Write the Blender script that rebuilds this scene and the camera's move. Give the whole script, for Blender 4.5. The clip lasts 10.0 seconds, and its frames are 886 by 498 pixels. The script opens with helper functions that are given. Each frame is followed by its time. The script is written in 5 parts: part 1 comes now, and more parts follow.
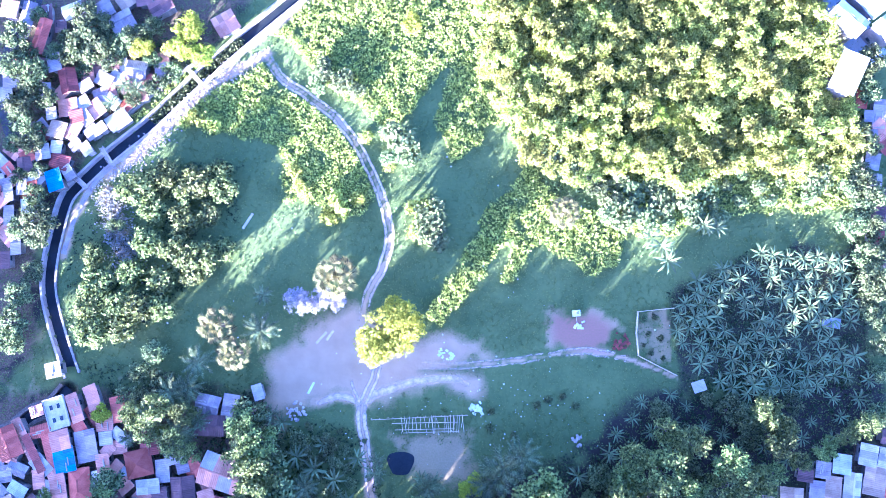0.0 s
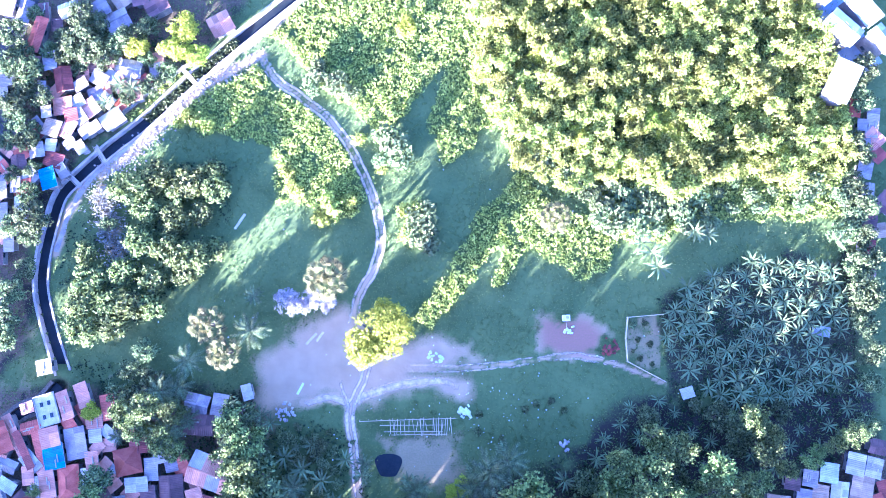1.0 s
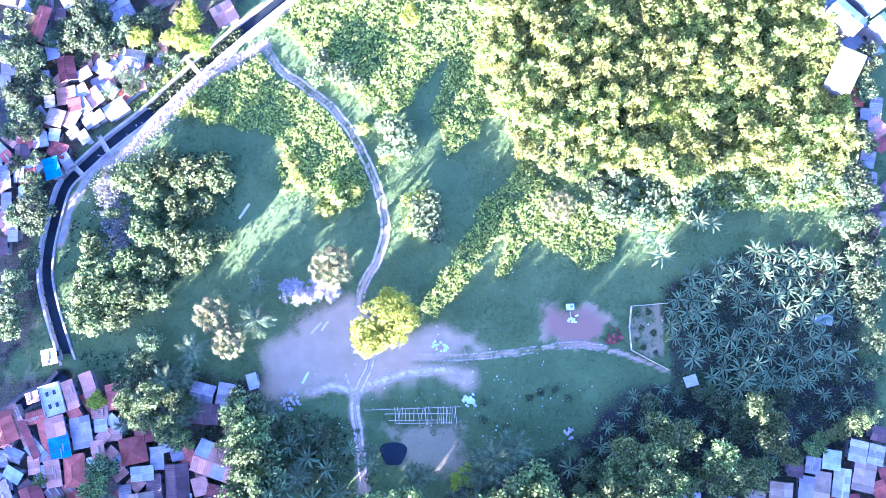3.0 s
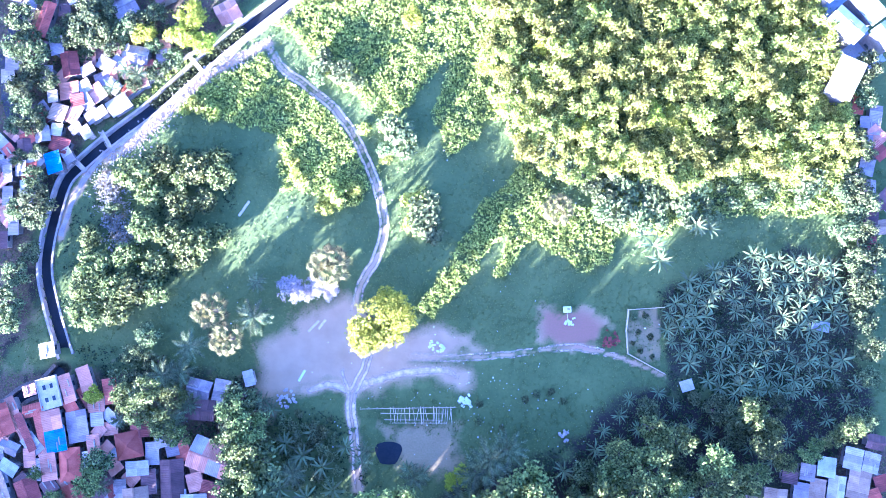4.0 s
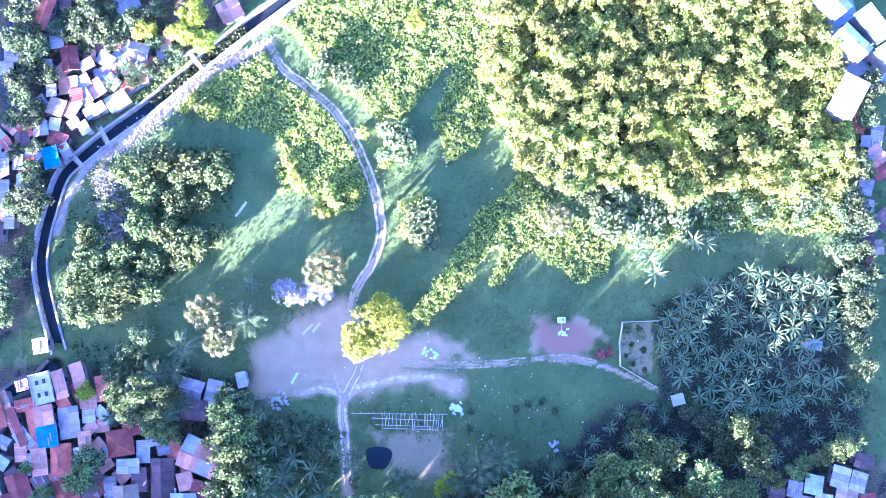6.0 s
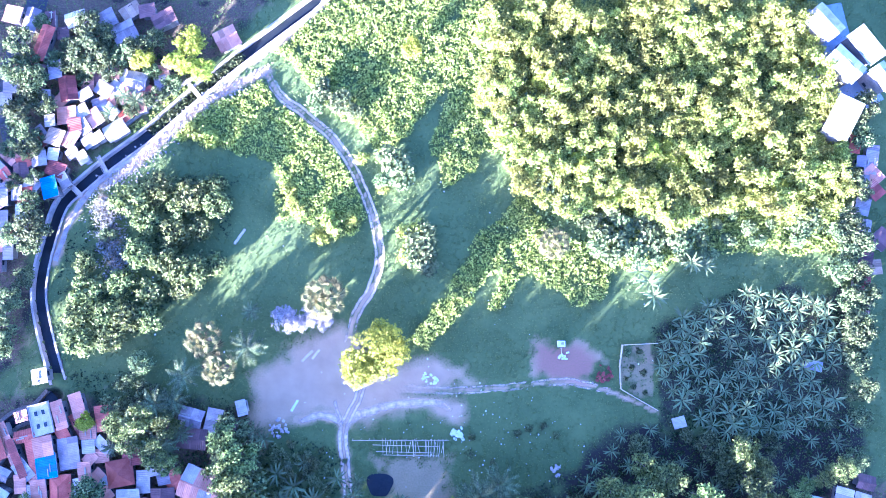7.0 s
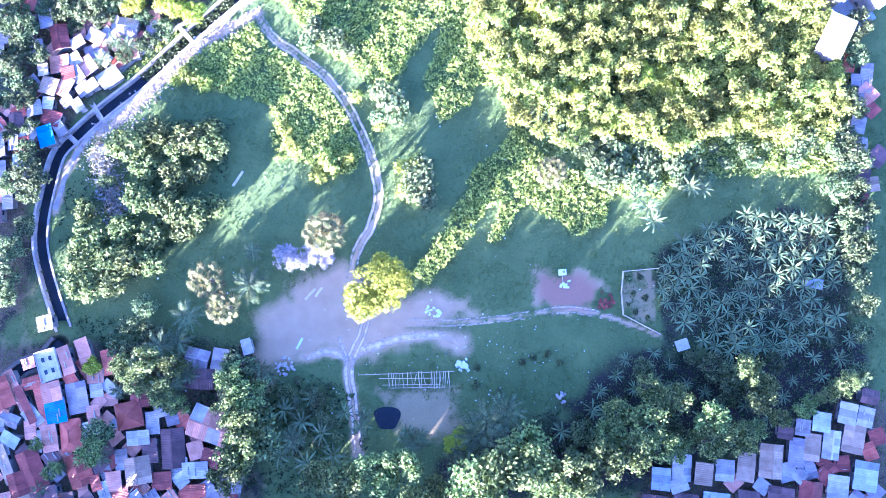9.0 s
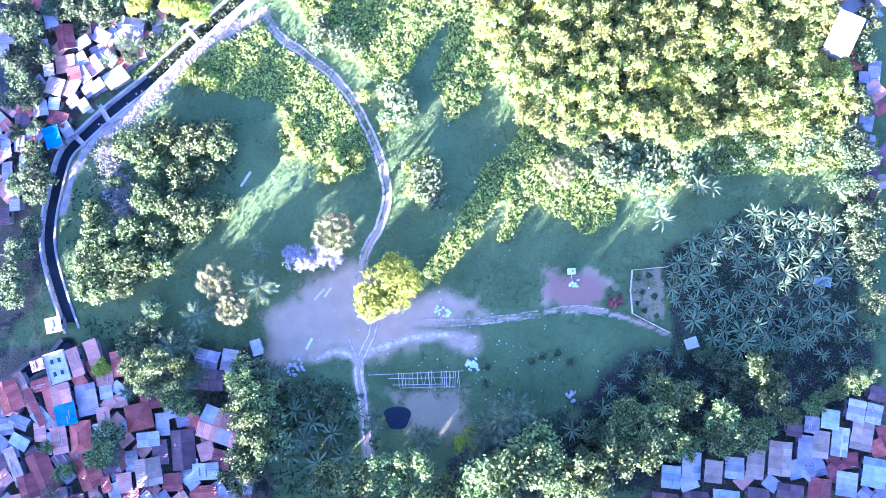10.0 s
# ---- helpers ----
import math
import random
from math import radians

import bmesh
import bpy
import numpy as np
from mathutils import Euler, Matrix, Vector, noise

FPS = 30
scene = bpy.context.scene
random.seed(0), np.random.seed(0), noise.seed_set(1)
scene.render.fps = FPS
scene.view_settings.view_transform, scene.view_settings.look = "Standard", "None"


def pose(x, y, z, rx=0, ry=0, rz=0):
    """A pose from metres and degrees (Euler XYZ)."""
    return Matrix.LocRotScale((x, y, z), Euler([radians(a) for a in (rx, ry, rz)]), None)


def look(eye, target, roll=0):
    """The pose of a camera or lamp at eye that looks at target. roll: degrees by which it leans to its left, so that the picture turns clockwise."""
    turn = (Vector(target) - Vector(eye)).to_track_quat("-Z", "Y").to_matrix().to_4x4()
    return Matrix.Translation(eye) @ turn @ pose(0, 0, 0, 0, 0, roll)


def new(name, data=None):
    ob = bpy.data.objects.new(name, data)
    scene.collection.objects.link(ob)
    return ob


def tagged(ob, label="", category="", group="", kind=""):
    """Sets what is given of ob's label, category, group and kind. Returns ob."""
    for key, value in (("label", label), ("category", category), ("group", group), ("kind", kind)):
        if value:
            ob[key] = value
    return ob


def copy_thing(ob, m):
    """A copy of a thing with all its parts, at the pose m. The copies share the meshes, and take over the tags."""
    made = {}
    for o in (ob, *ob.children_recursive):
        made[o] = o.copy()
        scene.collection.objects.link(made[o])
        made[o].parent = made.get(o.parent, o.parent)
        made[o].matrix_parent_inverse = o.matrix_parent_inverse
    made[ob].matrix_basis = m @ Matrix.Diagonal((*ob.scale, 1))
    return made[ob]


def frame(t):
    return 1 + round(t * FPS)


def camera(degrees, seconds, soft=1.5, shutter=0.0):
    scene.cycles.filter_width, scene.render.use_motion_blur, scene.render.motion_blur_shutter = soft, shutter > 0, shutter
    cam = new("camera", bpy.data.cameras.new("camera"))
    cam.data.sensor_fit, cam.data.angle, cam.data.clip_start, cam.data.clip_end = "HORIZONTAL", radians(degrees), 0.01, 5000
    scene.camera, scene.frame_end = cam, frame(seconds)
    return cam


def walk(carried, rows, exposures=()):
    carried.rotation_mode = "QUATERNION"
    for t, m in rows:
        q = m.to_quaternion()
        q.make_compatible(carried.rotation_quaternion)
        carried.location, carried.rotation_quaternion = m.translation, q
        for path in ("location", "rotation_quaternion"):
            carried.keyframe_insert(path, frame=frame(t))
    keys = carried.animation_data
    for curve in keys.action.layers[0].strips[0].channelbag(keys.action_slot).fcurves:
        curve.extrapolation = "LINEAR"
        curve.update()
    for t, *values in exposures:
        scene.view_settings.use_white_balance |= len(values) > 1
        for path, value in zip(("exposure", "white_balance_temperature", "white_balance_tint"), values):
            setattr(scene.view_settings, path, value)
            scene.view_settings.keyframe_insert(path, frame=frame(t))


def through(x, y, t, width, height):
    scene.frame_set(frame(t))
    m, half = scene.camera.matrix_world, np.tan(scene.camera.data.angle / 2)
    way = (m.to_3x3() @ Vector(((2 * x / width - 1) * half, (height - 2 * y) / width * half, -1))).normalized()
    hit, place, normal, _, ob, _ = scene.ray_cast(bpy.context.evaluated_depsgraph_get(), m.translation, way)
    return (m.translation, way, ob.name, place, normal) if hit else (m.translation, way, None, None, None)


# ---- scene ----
cam = camera(65.0, 10.0, soft=0.3)
PATH = [
    (0, (-0.415, -16.203, 144.726), (-0.407, -15.979, 142.738), 1.9),
    (0.5, (0.449, -15.757, 144.917), (0.451, -15.533, 142.929), 0.7),
    (1, (2.117, -15.456, 145.138), (2.116, -15.234, 143.15), 0.4),
    (1.5, (0.932, -15.138, 145.169), (0.936, -14.916, 143.181), 1.7),
    (2, (0.599, -16.365, 145.248), (0.602, -16.147, 143.26), 1.3),
    (3.5, (0.704, -16.689, 145.433), (0.712, -16.483, 143.444), 2.9),
    (4, (1.431, -17.402, 145.617), (1.432, -17.183, 143.629), 1.8),
    (4.5, (3.751, -19.559, 145.408), (3.749, -19.355, 143.418), 3.7),
    (5, (3.097, -19.533, 145.586), (3.1, -19.326, 143.597), 6.4),
    (5.5, (3.058, -19.54, 145.671), (3.061, -19.338, 143.681), 5.6),
    (5.8, (2.7, -19.4, 145.74), (2.703, -19.2, 143.75), 5.6),
    (5.9, (2.2, -16.5, 145.8), (2.205, -16.307, 143.81), 5.5),
    (6, (1.714, -13.523, 145.883), (1.721, -13.337, 143.892), 5.4),
    (6.2, (1.744, -8.781, 146.455), (1.742, -8.547, 144.468), 2.2),
    (7.3, (1.543, -11.219, 146.295), (1.553, -11.004, 144.307), 5.1),
    (7.5, (0.34, -11.821, 146.59), (0.348, -11.604, 144.602), 3.7),
    (7.8, (-1.2, -19.2, 145.8), (-1.185, -19.0, 143.81), 5.2),
    (8, (-1.852, -22.642, 145.586), (-1.831, -22.447, 143.596), 6.2),
    (8.5, (-0.294, -22.559, 145.529), (-0.278, -22.371, 143.538), 5.0),
    (9, (2.052, -22.327, 145.556), (2.061, -22.139, 143.565), 3.1),
    (9.5, (0.535, -21.97, 145.453), (0.549, -21.793, 143.461), 5.2),
    (10, (-0.642, -21.241, 145.531), (-0.622, -21.069, 143.539), 6.7),
]
walk(cam, [(t, look(eye, aim, roll)) for t, eye, aim, roll in PATH], [(0, 4.38, 4040, 46), (4, 4.34, 4040, 46), (10, 4.22, 4040, 46)])

# ---- light: low afternoon sun from the south-west, clear sky ----
SUN_ELEV, SUN_AZ = 11.0, math.atan2(-0.64, -0.77)
world = bpy.data.worlds.new("sky")
scene.world = world
world.use_nodes = True
sky = world.node_tree.nodes.new("ShaderNodeTexSky")
sky.sky_type, sky.sun_disc = "NISHITA", False
sky.ozone_density, sky.dust_density = 1.0, 1.2
sky.sun_elevation, sky.sun_rotation = radians(SUN_ELEV), SUN_AZ
background = world.node_tree.nodes["Background"]
background.inputs["Strength"].default_value = 0.05
world.node_tree.links.new(sky.outputs[0], background.inputs[0])
sun_data = bpy.data.lights.new("sun", "SUN")
sun_data.energy, sun_data.angle, sun_data.color = 5.0, radians(0.5), (1.0, 0.82, 0.39)
sun = new("sun", sun_data)
sun.matrix_world = look((200 * math.sin(SUN_AZ), 200 * math.cos(SUN_AZ), 200 * math.tan(radians(SUN_ELEV))), (0, 0, 0))

# ---- small tools ----
rng = np.random.default_rng(7)
rnd = random.Random(5)


def lattice(x, y, cell, seed=0):
    """Smooth value noise, 0 to 1, for arrays."""
    x, y = np.asarray(x, float) / cell, np.asarray(y, float) / cell
    i, j = np.floor(x), np.floor(y)
    u, v = x - i, y - j
    u, v = u * u * (3 - 2 * u), v * v * (3 - 2 * v)

    def h(a, b):
        s = np.sin(a * 127.1 + b * 311.7 + seed * 74.7) * 43758.5453
        return s - np.floor(s)
    return (h(i, j) * (1 - u) + h(i + 1, j) * u) * (1 - v) + (h(i, j + 1) * (1 - u) + h(i + 1, j + 1) * u) * v


def smooth_line(points, step=0.8):
    """Catmull-Rom through a few points, as an array of places."""
    p = np.array([(2 * points[0][0] - points[1][0], 2 * points[0][1] - points[1][1]), *points,
                  (2 * points[-1][0] - points[-2][0], 2 * points[-1][1] - points[-2][1])], float)
    out = []
    for a, b, c, d in zip(p, p[1:], p[2:], p[3:]):
        n = max(2, int(np.hypot(*(c - b)) / step))
        s = np.linspace(0, 1, n, endpoint=False)[:, None]
        out.append(0.5 * (2 * b + (c - a) * s + (2 * a - 5 * b + 4 * c - d) * s ** 2 + (3 * b - a - 3 * c + d) * s ** 3))
    return np.vstack([*out, p[-2:-1]])


def sideways(line):
    d = np.gradient(line, axis=0)
    d /= np.linalg.norm(d, axis=1)[:, None]
    return np.stack([-d[:, 1], d[:, 0]], 1)


def distance(x, y, line):
    best = np.full(np.shape(x), 1e9)
    for a, b in zip(line[:-1], line[1:]):
        d = b - a
        s = np.clip(((x - a[0]) * d[0] + (y - a[1]) * d[1]) / (d @ d + 1e-9), 0, 1)
        best = np.minimum(best, np.hypot(x - a[0] - s * d[0], y - a[1] - s * d[1]))
    return best


def inside(x, y, poly):
    x, y = np.asarray(x, float), np.asarray(y, float)
    res = np.zeros(x.shape, bool)
    for (ax, ay), (bx, by) in zip(poly, poly[1:] + poly[:1]):
        res ^= ((ay > y) != (by > y)) & (x < (bx - ax) * (y - ay) / (by - ay + 1e-12) + ax)
    return res


def data_of(name, verts, faces, mat, smooth=False):
    me = bpy.data.meshes.new(name)
    me.from_pydata(np.asarray(verts, float).tolist(), [], faces if isinstance(faces, list) else faces.tolist())
    me.materials.append(mat)
    if smooth:
        me.shade_smooth()
    return me


def part(name, data, parent, label="", m=None):
    ob = new(name, data)
    ob.parent = parent
    if m is not None:
        ob.matrix_basis = m
    return tagged(ob, label) if label else ob


def empty(name, label, category, group="", m=None):
    ob = new(name)
    ob.empty_display_size = 0.3
    if m is not None:
        ob.matrix_basis = m
    return tagged(ob, label, category, group)


def box(sx, sy, sz, at=(0, 0, 0), bevel=0.0, turn=None):
    """A bmesh box resting on z = at.z."""
    bm = bmesh.new()
    bmesh.ops.create_cube(bm, size=1)
    bmesh.ops.scale(bm, vec=(sx, sy, sz), verts=bm.verts)
    bmesh.ops.translate(bm, vec=(0, 0, sz / 2), verts=bm.verts)
    if bevel:
        bmesh.ops.bevel(bm, geom=bm.edges[:], offset=bevel, segments=1, affect="EDGES")
    if turn is not None:
        bmesh.ops.transform(bm, matrix=turn, verts=bm.verts)
    bmesh.ops.translate(bm, vec=at, verts=bm.verts)
    return bm


def from_bm(name, bms, mat, smooth=False):
    me = bpy.data.meshes.new(name)
    whole = bms if isinstance(bms, bmesh.types.BMesh) else bmesh.new()
    if whole is not bms:
        for b in bms:
            t = bpy.data.meshes.new("t")
            b.to_mesh(t)
            whole.from_mesh(t)
            bpy.data.meshes.remove(t)
            b.free()
    whole.to_mesh(me)
    whole.free()
    me.materials.append(mat)
    if smooth:
        me.shade_smooth()
    return me


def tube(path, radii, sides=7, cap=True):
    """A tapered tube along a list of 3D places: verts, faces."""
    path = [Vector(p) for p in path]
    verts, faces = [], []
    for i, (p, r) in enumerate(zip(path, radii)):
        d = (path[min(i + 1, len(path) - 1)] - path[max(i - 1, 0)]).normalized()
        a = d.orthogonal().normalized()
        b = d.cross(a)
        for k in range(sides):
            w = 2 * math.pi * k / sides
            verts.append(p + (a * math.cos(w) + b * math.sin(w)) * r)
    for i in range(len(path) - 1):
        for k in range(sides):
            faces.append((i * sides + k, i * sides + (k + 1) % sides, (i + 1) * sides + (k + 1) % sides, (i + 1) * sides + k))
    if cap:
        faces.append(tuple(range((len(path) - 1) * sides, len(path) * sides)))
    return [tuple(v) for v in verts], faces


def joined(pieces):
    verts, faces = [], []
    for v, f in pieces:
        n = len(verts)
        verts += list(v)
        faces += [tuple(i + n for i in q) for q in f]
    return verts, faces


# ---- materials ----
def material(name, dark, light, scale=1.0, rough=0.85, bump=0.3, spread=0.15, metal=0.0, island=False, fine=8.0, spec=0.3):
    """Two colours mixed by coarse and fine noise, with a random shift for each thing or island."""
    mat = bpy.data.materials.new(name)
    mat.use_nodes = True
    n, ln = mat.node_tree.nodes, mat.node_tree.links
    bsdf = n["Principled BSDF"]
    geo = n.new("ShaderNodeNewGeometry")
    coarse, small = n.new("ShaderNodeTexNoise"), n.new("ShaderNodeTexNoise")
    coarse.inputs["Scale"].default_value, coarse.inputs["Detail"].default_value = scale, 5
    small.inputs["Scale"].default_value, small.inputs["Detail"].default_value = scale * fine, 4
    for t in (coarse, small):
        ln.new(geo.outputs["Position"], t.inputs["Vector"])
    add = n.new("ShaderNodeMath")
    add.operation = "MULTIPLY_ADD"
    ln.new(small.outputs[0], add.inputs[0])
    add.inputs[1].default_value = 0.5
    ln.new(coarse.outputs[0], add.inputs[2])
    ramp = n.new("ShaderNodeMapRange")
    ramp.inputs["From Min"].default_value, ramp.inputs["From Max"].default_value = 0.5, 1.0
    ln.new(add.outputs[0], ramp.inputs["Value"])
    mix = n.new("ShaderNodeMix")
    mix.data_type = "RGBA"
    mix.inputs["A"].default_value, mix.inputs["B"].default_value = (*dark, 1), (*light, 1)
    ln.new(ramp.outputs[0], mix.inputs["Factor"])
    hsv = n.new("ShaderNodeHueSaturation")
    ln.new(mix.outputs["Result"], hsv.inputs["Color"])
    info = n.new("ShaderNodeObjectInfo")
    value = n.new("ShaderNodeMapRange")
    ln.new(geo.outputs["Random Per Island"] if island else info.outputs["Random"], value.inputs["Value"])
    value.inputs["To Min"].default_value, value.inputs["To Max"].default_value = 1 - spread, 1 + spread
    ln.new(value.outputs[0], hsv.inputs["Value"])
    ln.new(hsv.outputs[0], bsdf.inputs["Base Color"])
    bsdf.inputs["Roughness"].default_value, bsdf.inputs["Metallic"].default_value = rough, metal
    bsdf.inputs["Specular IOR Level"].default_value = spec
    if bump:
        bp = n.new("ShaderNodeBump")
        bp.inputs["Strength"].default_value, bp.inputs["Distance"].default_value = bump, 0.05
        ln.new(small.outputs[0], bp.inputs["Height"])
        ln.new(bp.outputs[0], bsdf.inputs["Normal"])
    return mat


def leaf_material(name, dark, light, spread=0.35, through=0.3, rough=0.6):
    """Foliage: each leaf its own shade, thin enough to let light through."""
    mat = bpy.data.materials.new(name)
    mat.use_nodes = True
    n, ln = mat.node_tree.nodes, mat.node_tree.links
    bsdf, out = n["Principled BSDF"], n["Material Output"]
    geo, info = n.new("ShaderNodeNewGeometry"), n.new("ShaderNodeObjectInfo")
    mix = n.new("ShaderNodeMix")
    mix.data_type = "RGBA"
    mix.inputs["A"].default_value, mix.inputs["B"].default_value = (*dark, 1), (*light, 1)
    ln.new(geo.outputs["Random Per Island"], mix.inputs["Factor"])
    hsv = n.new("ShaderNodeHueSaturation")
    ln.new(mix.outputs["Result"], hsv.inputs["Color"])
    for out_name, low, high, slot in (("Random", 1 - spread, 1 + spread, "Value"), ("Random", 0.485, 0.515, "Hue")):
        r = n.new("ShaderNodeMapRange")
        ln.new(info.outputs[out_name], r.inputs["Value"])
        r.inputs["To Min"].default_value, r.inputs["To Max"].default_value = low, high
        ln.new(r.outputs[0], hsv.inputs[slot])
    ln.new(hsv.outputs[0], bsdf.inputs["Base Color"])
    bsdf.inputs["Roughness"].default_value, bsdf.inputs["Specular IOR Level"].default_value = rough, 0.3
    thin = n.new("ShaderNodeBsdfTranslucent")
    ln.new(hsv.outputs[0], thin.inputs["Color"])
    both = n.new("ShaderNodeMixShader")
    both.inputs[0].default_value = through
    ln.new(bsdf.outputs[0], both.inputs[1])
    ln.new(thin.outputs[0], both.inputs[2])
    ln.new(both.outputs[0], out.inputs["Surface"])
    return mat


LEAF = {
    "green": leaf_material("broad_leaf", (0.012, 0.026, 0.010), (0.26, 0.31, 0.11)),
    "olive": leaf_material("olive_leaf", (0.12, 0.15, 0.022), (0.60, 0.60, 0.11), through=0.45),
    "thicket": leaf_material("thicket_leaf", (0.016, 0.03, 0.010), (0.33, 0.37, 0.095), spread=0.2),
    "leafy": leaf_material("leafy_green_leaf", (0.022, 0.042, 0.010), (0.30, 0.355, 0.085), through=0.25),
    # Undergrowth leaf, its colour darkened to deepen the shade under trees.
    "shade_weed": leaf_material("shade_weed_leaf", (0.012, 0.024, 0.009), (0.07, 0.105, 0.035)),
    # Weed leaf colour lifted so that the leaves read as sunlit.
    "meadow": leaf_material("sunlit_weed_leaf", (0.16, 0.20, 0.035), (0.66, 0.64, 0.15), through=0.4),
    "yellow": leaf_material("yellow_leaf", (0.19, 0.235, 0.012), (0.52, 0.54, 0.036), spread=0.12),
    "pale": leaf_material("pale_leaf", (0.06, 0.09, 0.032), (0.30, 0.35, 0.13), spread=0.18),
    "lilac": leaf_material("lilac_flower", (0.26, 0.24, 0.28), (0.55, 0.52, 0.56), spread=0.1),
    "banana": leaf_material("banana_leaf", (0.05, 0.085, 0.038), (0.25, 0.305, 0.13), rough=0.55),
    "coconut": leaf_material("coconut_leaf", (0.08, 0.115, 0.05), (0.30, 0.35, 0.16), rough=0.5),
    "palm": leaf_material("palm_leaf", (0.022, 0.026, 0.008), (0.25, 0.225, 0.08), rough=0.65),
}
GRASS = leaf_material("meadow_blade", (0.115, 0.165, 0.047), (0.21, 0.265, 0.077), through=0.35)
BARK = material("bark", (0.10, 0.08, 0.06), (0.24, 0.20, 0.16), 3.0, bump=0.6)
CONCRETE = material("weathered_concrete", (0.30, 0.255, 0.225), (0.56, 0.49, 0.44), 0.6, bump=0.4)
DUST = material("pale_dust", (0.34, 0.29, 0.24), (0.52, 0.46, 0.39), 0.35, rough=0.95, bump=0.5)
WATER = material("murky_water", (0.012, 0.016, 0.022), (0.025, 0.03, 0.036), 0.4, rough=0.3, bump=0.05, spec=0.2)
PLASTER = material("house_plaster", (0.16, 0.145, 0.135), (0.34, 0.31, 0.28), 0.8, bump=0.2, spread=0.25)
TIMBER = material("grey_timber", (0.30, 0.26, 0.22), (0.52, 0.47, 0.40), 2.0, bump=0.5)
ASPHALT = material("worn_asphalt", (0.05, 0.05, 0.055), (0.10, 0.10, 0.11), 0.8, bump=0.4)
BAMBOO = material("bleached_bamboo", (0.48, 0.40, 0.30), (0.72, 0.62, 0.48), 2.0, bump=0.2)
WHITE = material("white_plastic", (0.72, 0.72, 0.72), (0.85, 0.85, 0.85), 1.5, rough=0.5, bump=0.1, spread=0.05)
GLASS = material("dark_window_glass", (0.03, 0.04, 0.05), (0.05, 0.06, 0.07), 1.0, rough=0.1, bump=0.0, spec=0.5)


def roofing(name, dark, light, metal=0.15):
    return material(name, dark, light, 0.7, rough=0.5, bump=0.25, spread=0.32, metal=metal, spec=0.4)


ROOF = {
    "red": roofing("rusty_red_roofing", (0.34, 0.07, 0.04), (0.52, 0.15, 0.09)),
    "wine": roofing("dark_red_roofing", (0.17, 0.04, 0.03), (0.32, 0.085, 0.06)),
    "salmon": roofing("faded_salmon_roofing", (0.46, 0.19, 0.11), (0.64, 0.33, 0.22)),
    "grey": roofing("grey_zinc_roofing", (0.24, 0.20, 0.175), (0.45, 0.38, 0.345), 0.15),
    "slate": roofing("blue_grey_roofing", (0.23, 0.185, 0.185), (0.40, 0.335, 0.33), 0.15),
    "white": roofing("white_roofing", (0.34, 0.30, 0.27), (0.58, 0.51, 0.47), 0.0),
    "blue": roofing("blue_roofing", (0.05, 0.15, 0.48), (0.10, 0.26, 0.66), 0.0),
    "sky": roofing("pale_blue_roofing", (0.30, 0.30, 0.31), (0.48, 0.48, 0.48), 0.1),
    "bright": roofing("bright_white_roofing", (0.58, 0.53, 0.49), (0.80, 0.74, 0.69), 0.0),
    "plum": roofing("dark_plum_roofing", (0.10, 0.055, 0.05), (0.19, 0.10, 0.09)),
    "tan": roofing("tan_roofing", (0.34, 0.22, 0.13), (0.52, 0.37, 0.24)),
}
ROOF_WORDS = {"red": "rusty red", "wine": "dark red", "salmon": "faded salmon", "grey": "grey zinc", "slate": "blue-grey",
              "white": "white", "bright": "bright white", "blue": "bright blue", "sky": "pale blue", "plum": "dark plum", "tan": "tan"}

# ---- the lie of the land ----
CANAL = smooth_line([(-23.7, 62.7), (-34.0, 53.8), (-43.0, 45.9), (-49.5, 39.8), (-56.0, 33.5), (-62.7, 26.8), (-69.9, 20.7), (-75.5, 15.3), (-79.1, 11.0), (-80.8, 4.0), (-81.8, -3.1), (-81.6, -9.0), (-79.6, -16.0), (-77.2, -22.4), (-75.8, -25.8)])
CREEK = smooth_line([(-76.7, -28.6), (-79.7, -31.9), (-83.6, -33.6), (-86.9, -36.3), (-91.9, -39.2), (-97.8, -44.9)])
NORTH_TRACK = smooth_line([(-38.0, 42.3), (-34.3, 37.0), (-28.7, 33.2), (-23.2, 28.9), (-18.6, 23.3), (-15.2, 17.1), (-12.8, 11.1), (-11.2, 5.0), (-11.5, -0.9), (-13.5, -5.7), (-15.6, -9.8), (-16.7, -15.0)])
SOUTH_TRACK = smooth_line([(-16.5, -30.7), (-16.6, -32.6), (-16.4, -36.0), (-15.5, -41.2), (-14.8, -46.5), (-14.3, -51.0)])
EAST_TRACK = smooth_line([(-5.6, -24.1), (0.8, -24.1), (7.8, -23.8), (13.6, -23.2), (19.4, -22.5), (25.3, -21.5), (29.9, -21.2), (35.7, -22.1), (41.5, -23.9), (47.8, -26.5)])
FORK_WEST = smooth_line([(-16.5, -32.0), (-18.3, -30.6), (-21.2, -30.1), (-23.9, -31.0), (-26.0, -31.5)])
FORK_MID = smooth_line([(-16.4, -31.9), (-15.2, -28.8), (-13.8, -26.0), (-13.1, -23.2)])
FORK_STUB = smooth_line([(-16.7, -31.9), (-18.0, -29.0), (-18.6, -26.6)])
FORK_EAST = smooth_line([(-16.2, -32.0), (-13.7, -29.7), (-9.6, -28.4), (-4.4, -27.0), (2.0, -26.6), (5.6, -28.0)])
BANK_ROAD = smooth_line([(-25.5, 60.0), (-30.7, 54.2), (-38.2, 47.2), (-46.5, 40.4), (-53.6, 33.9), (-59.4, 27.7), (-65.7, 21.9), (-72.0, 16.3), (-75.3, 11.2), (-77.6, 5.8), (-79.1, -0.8)])
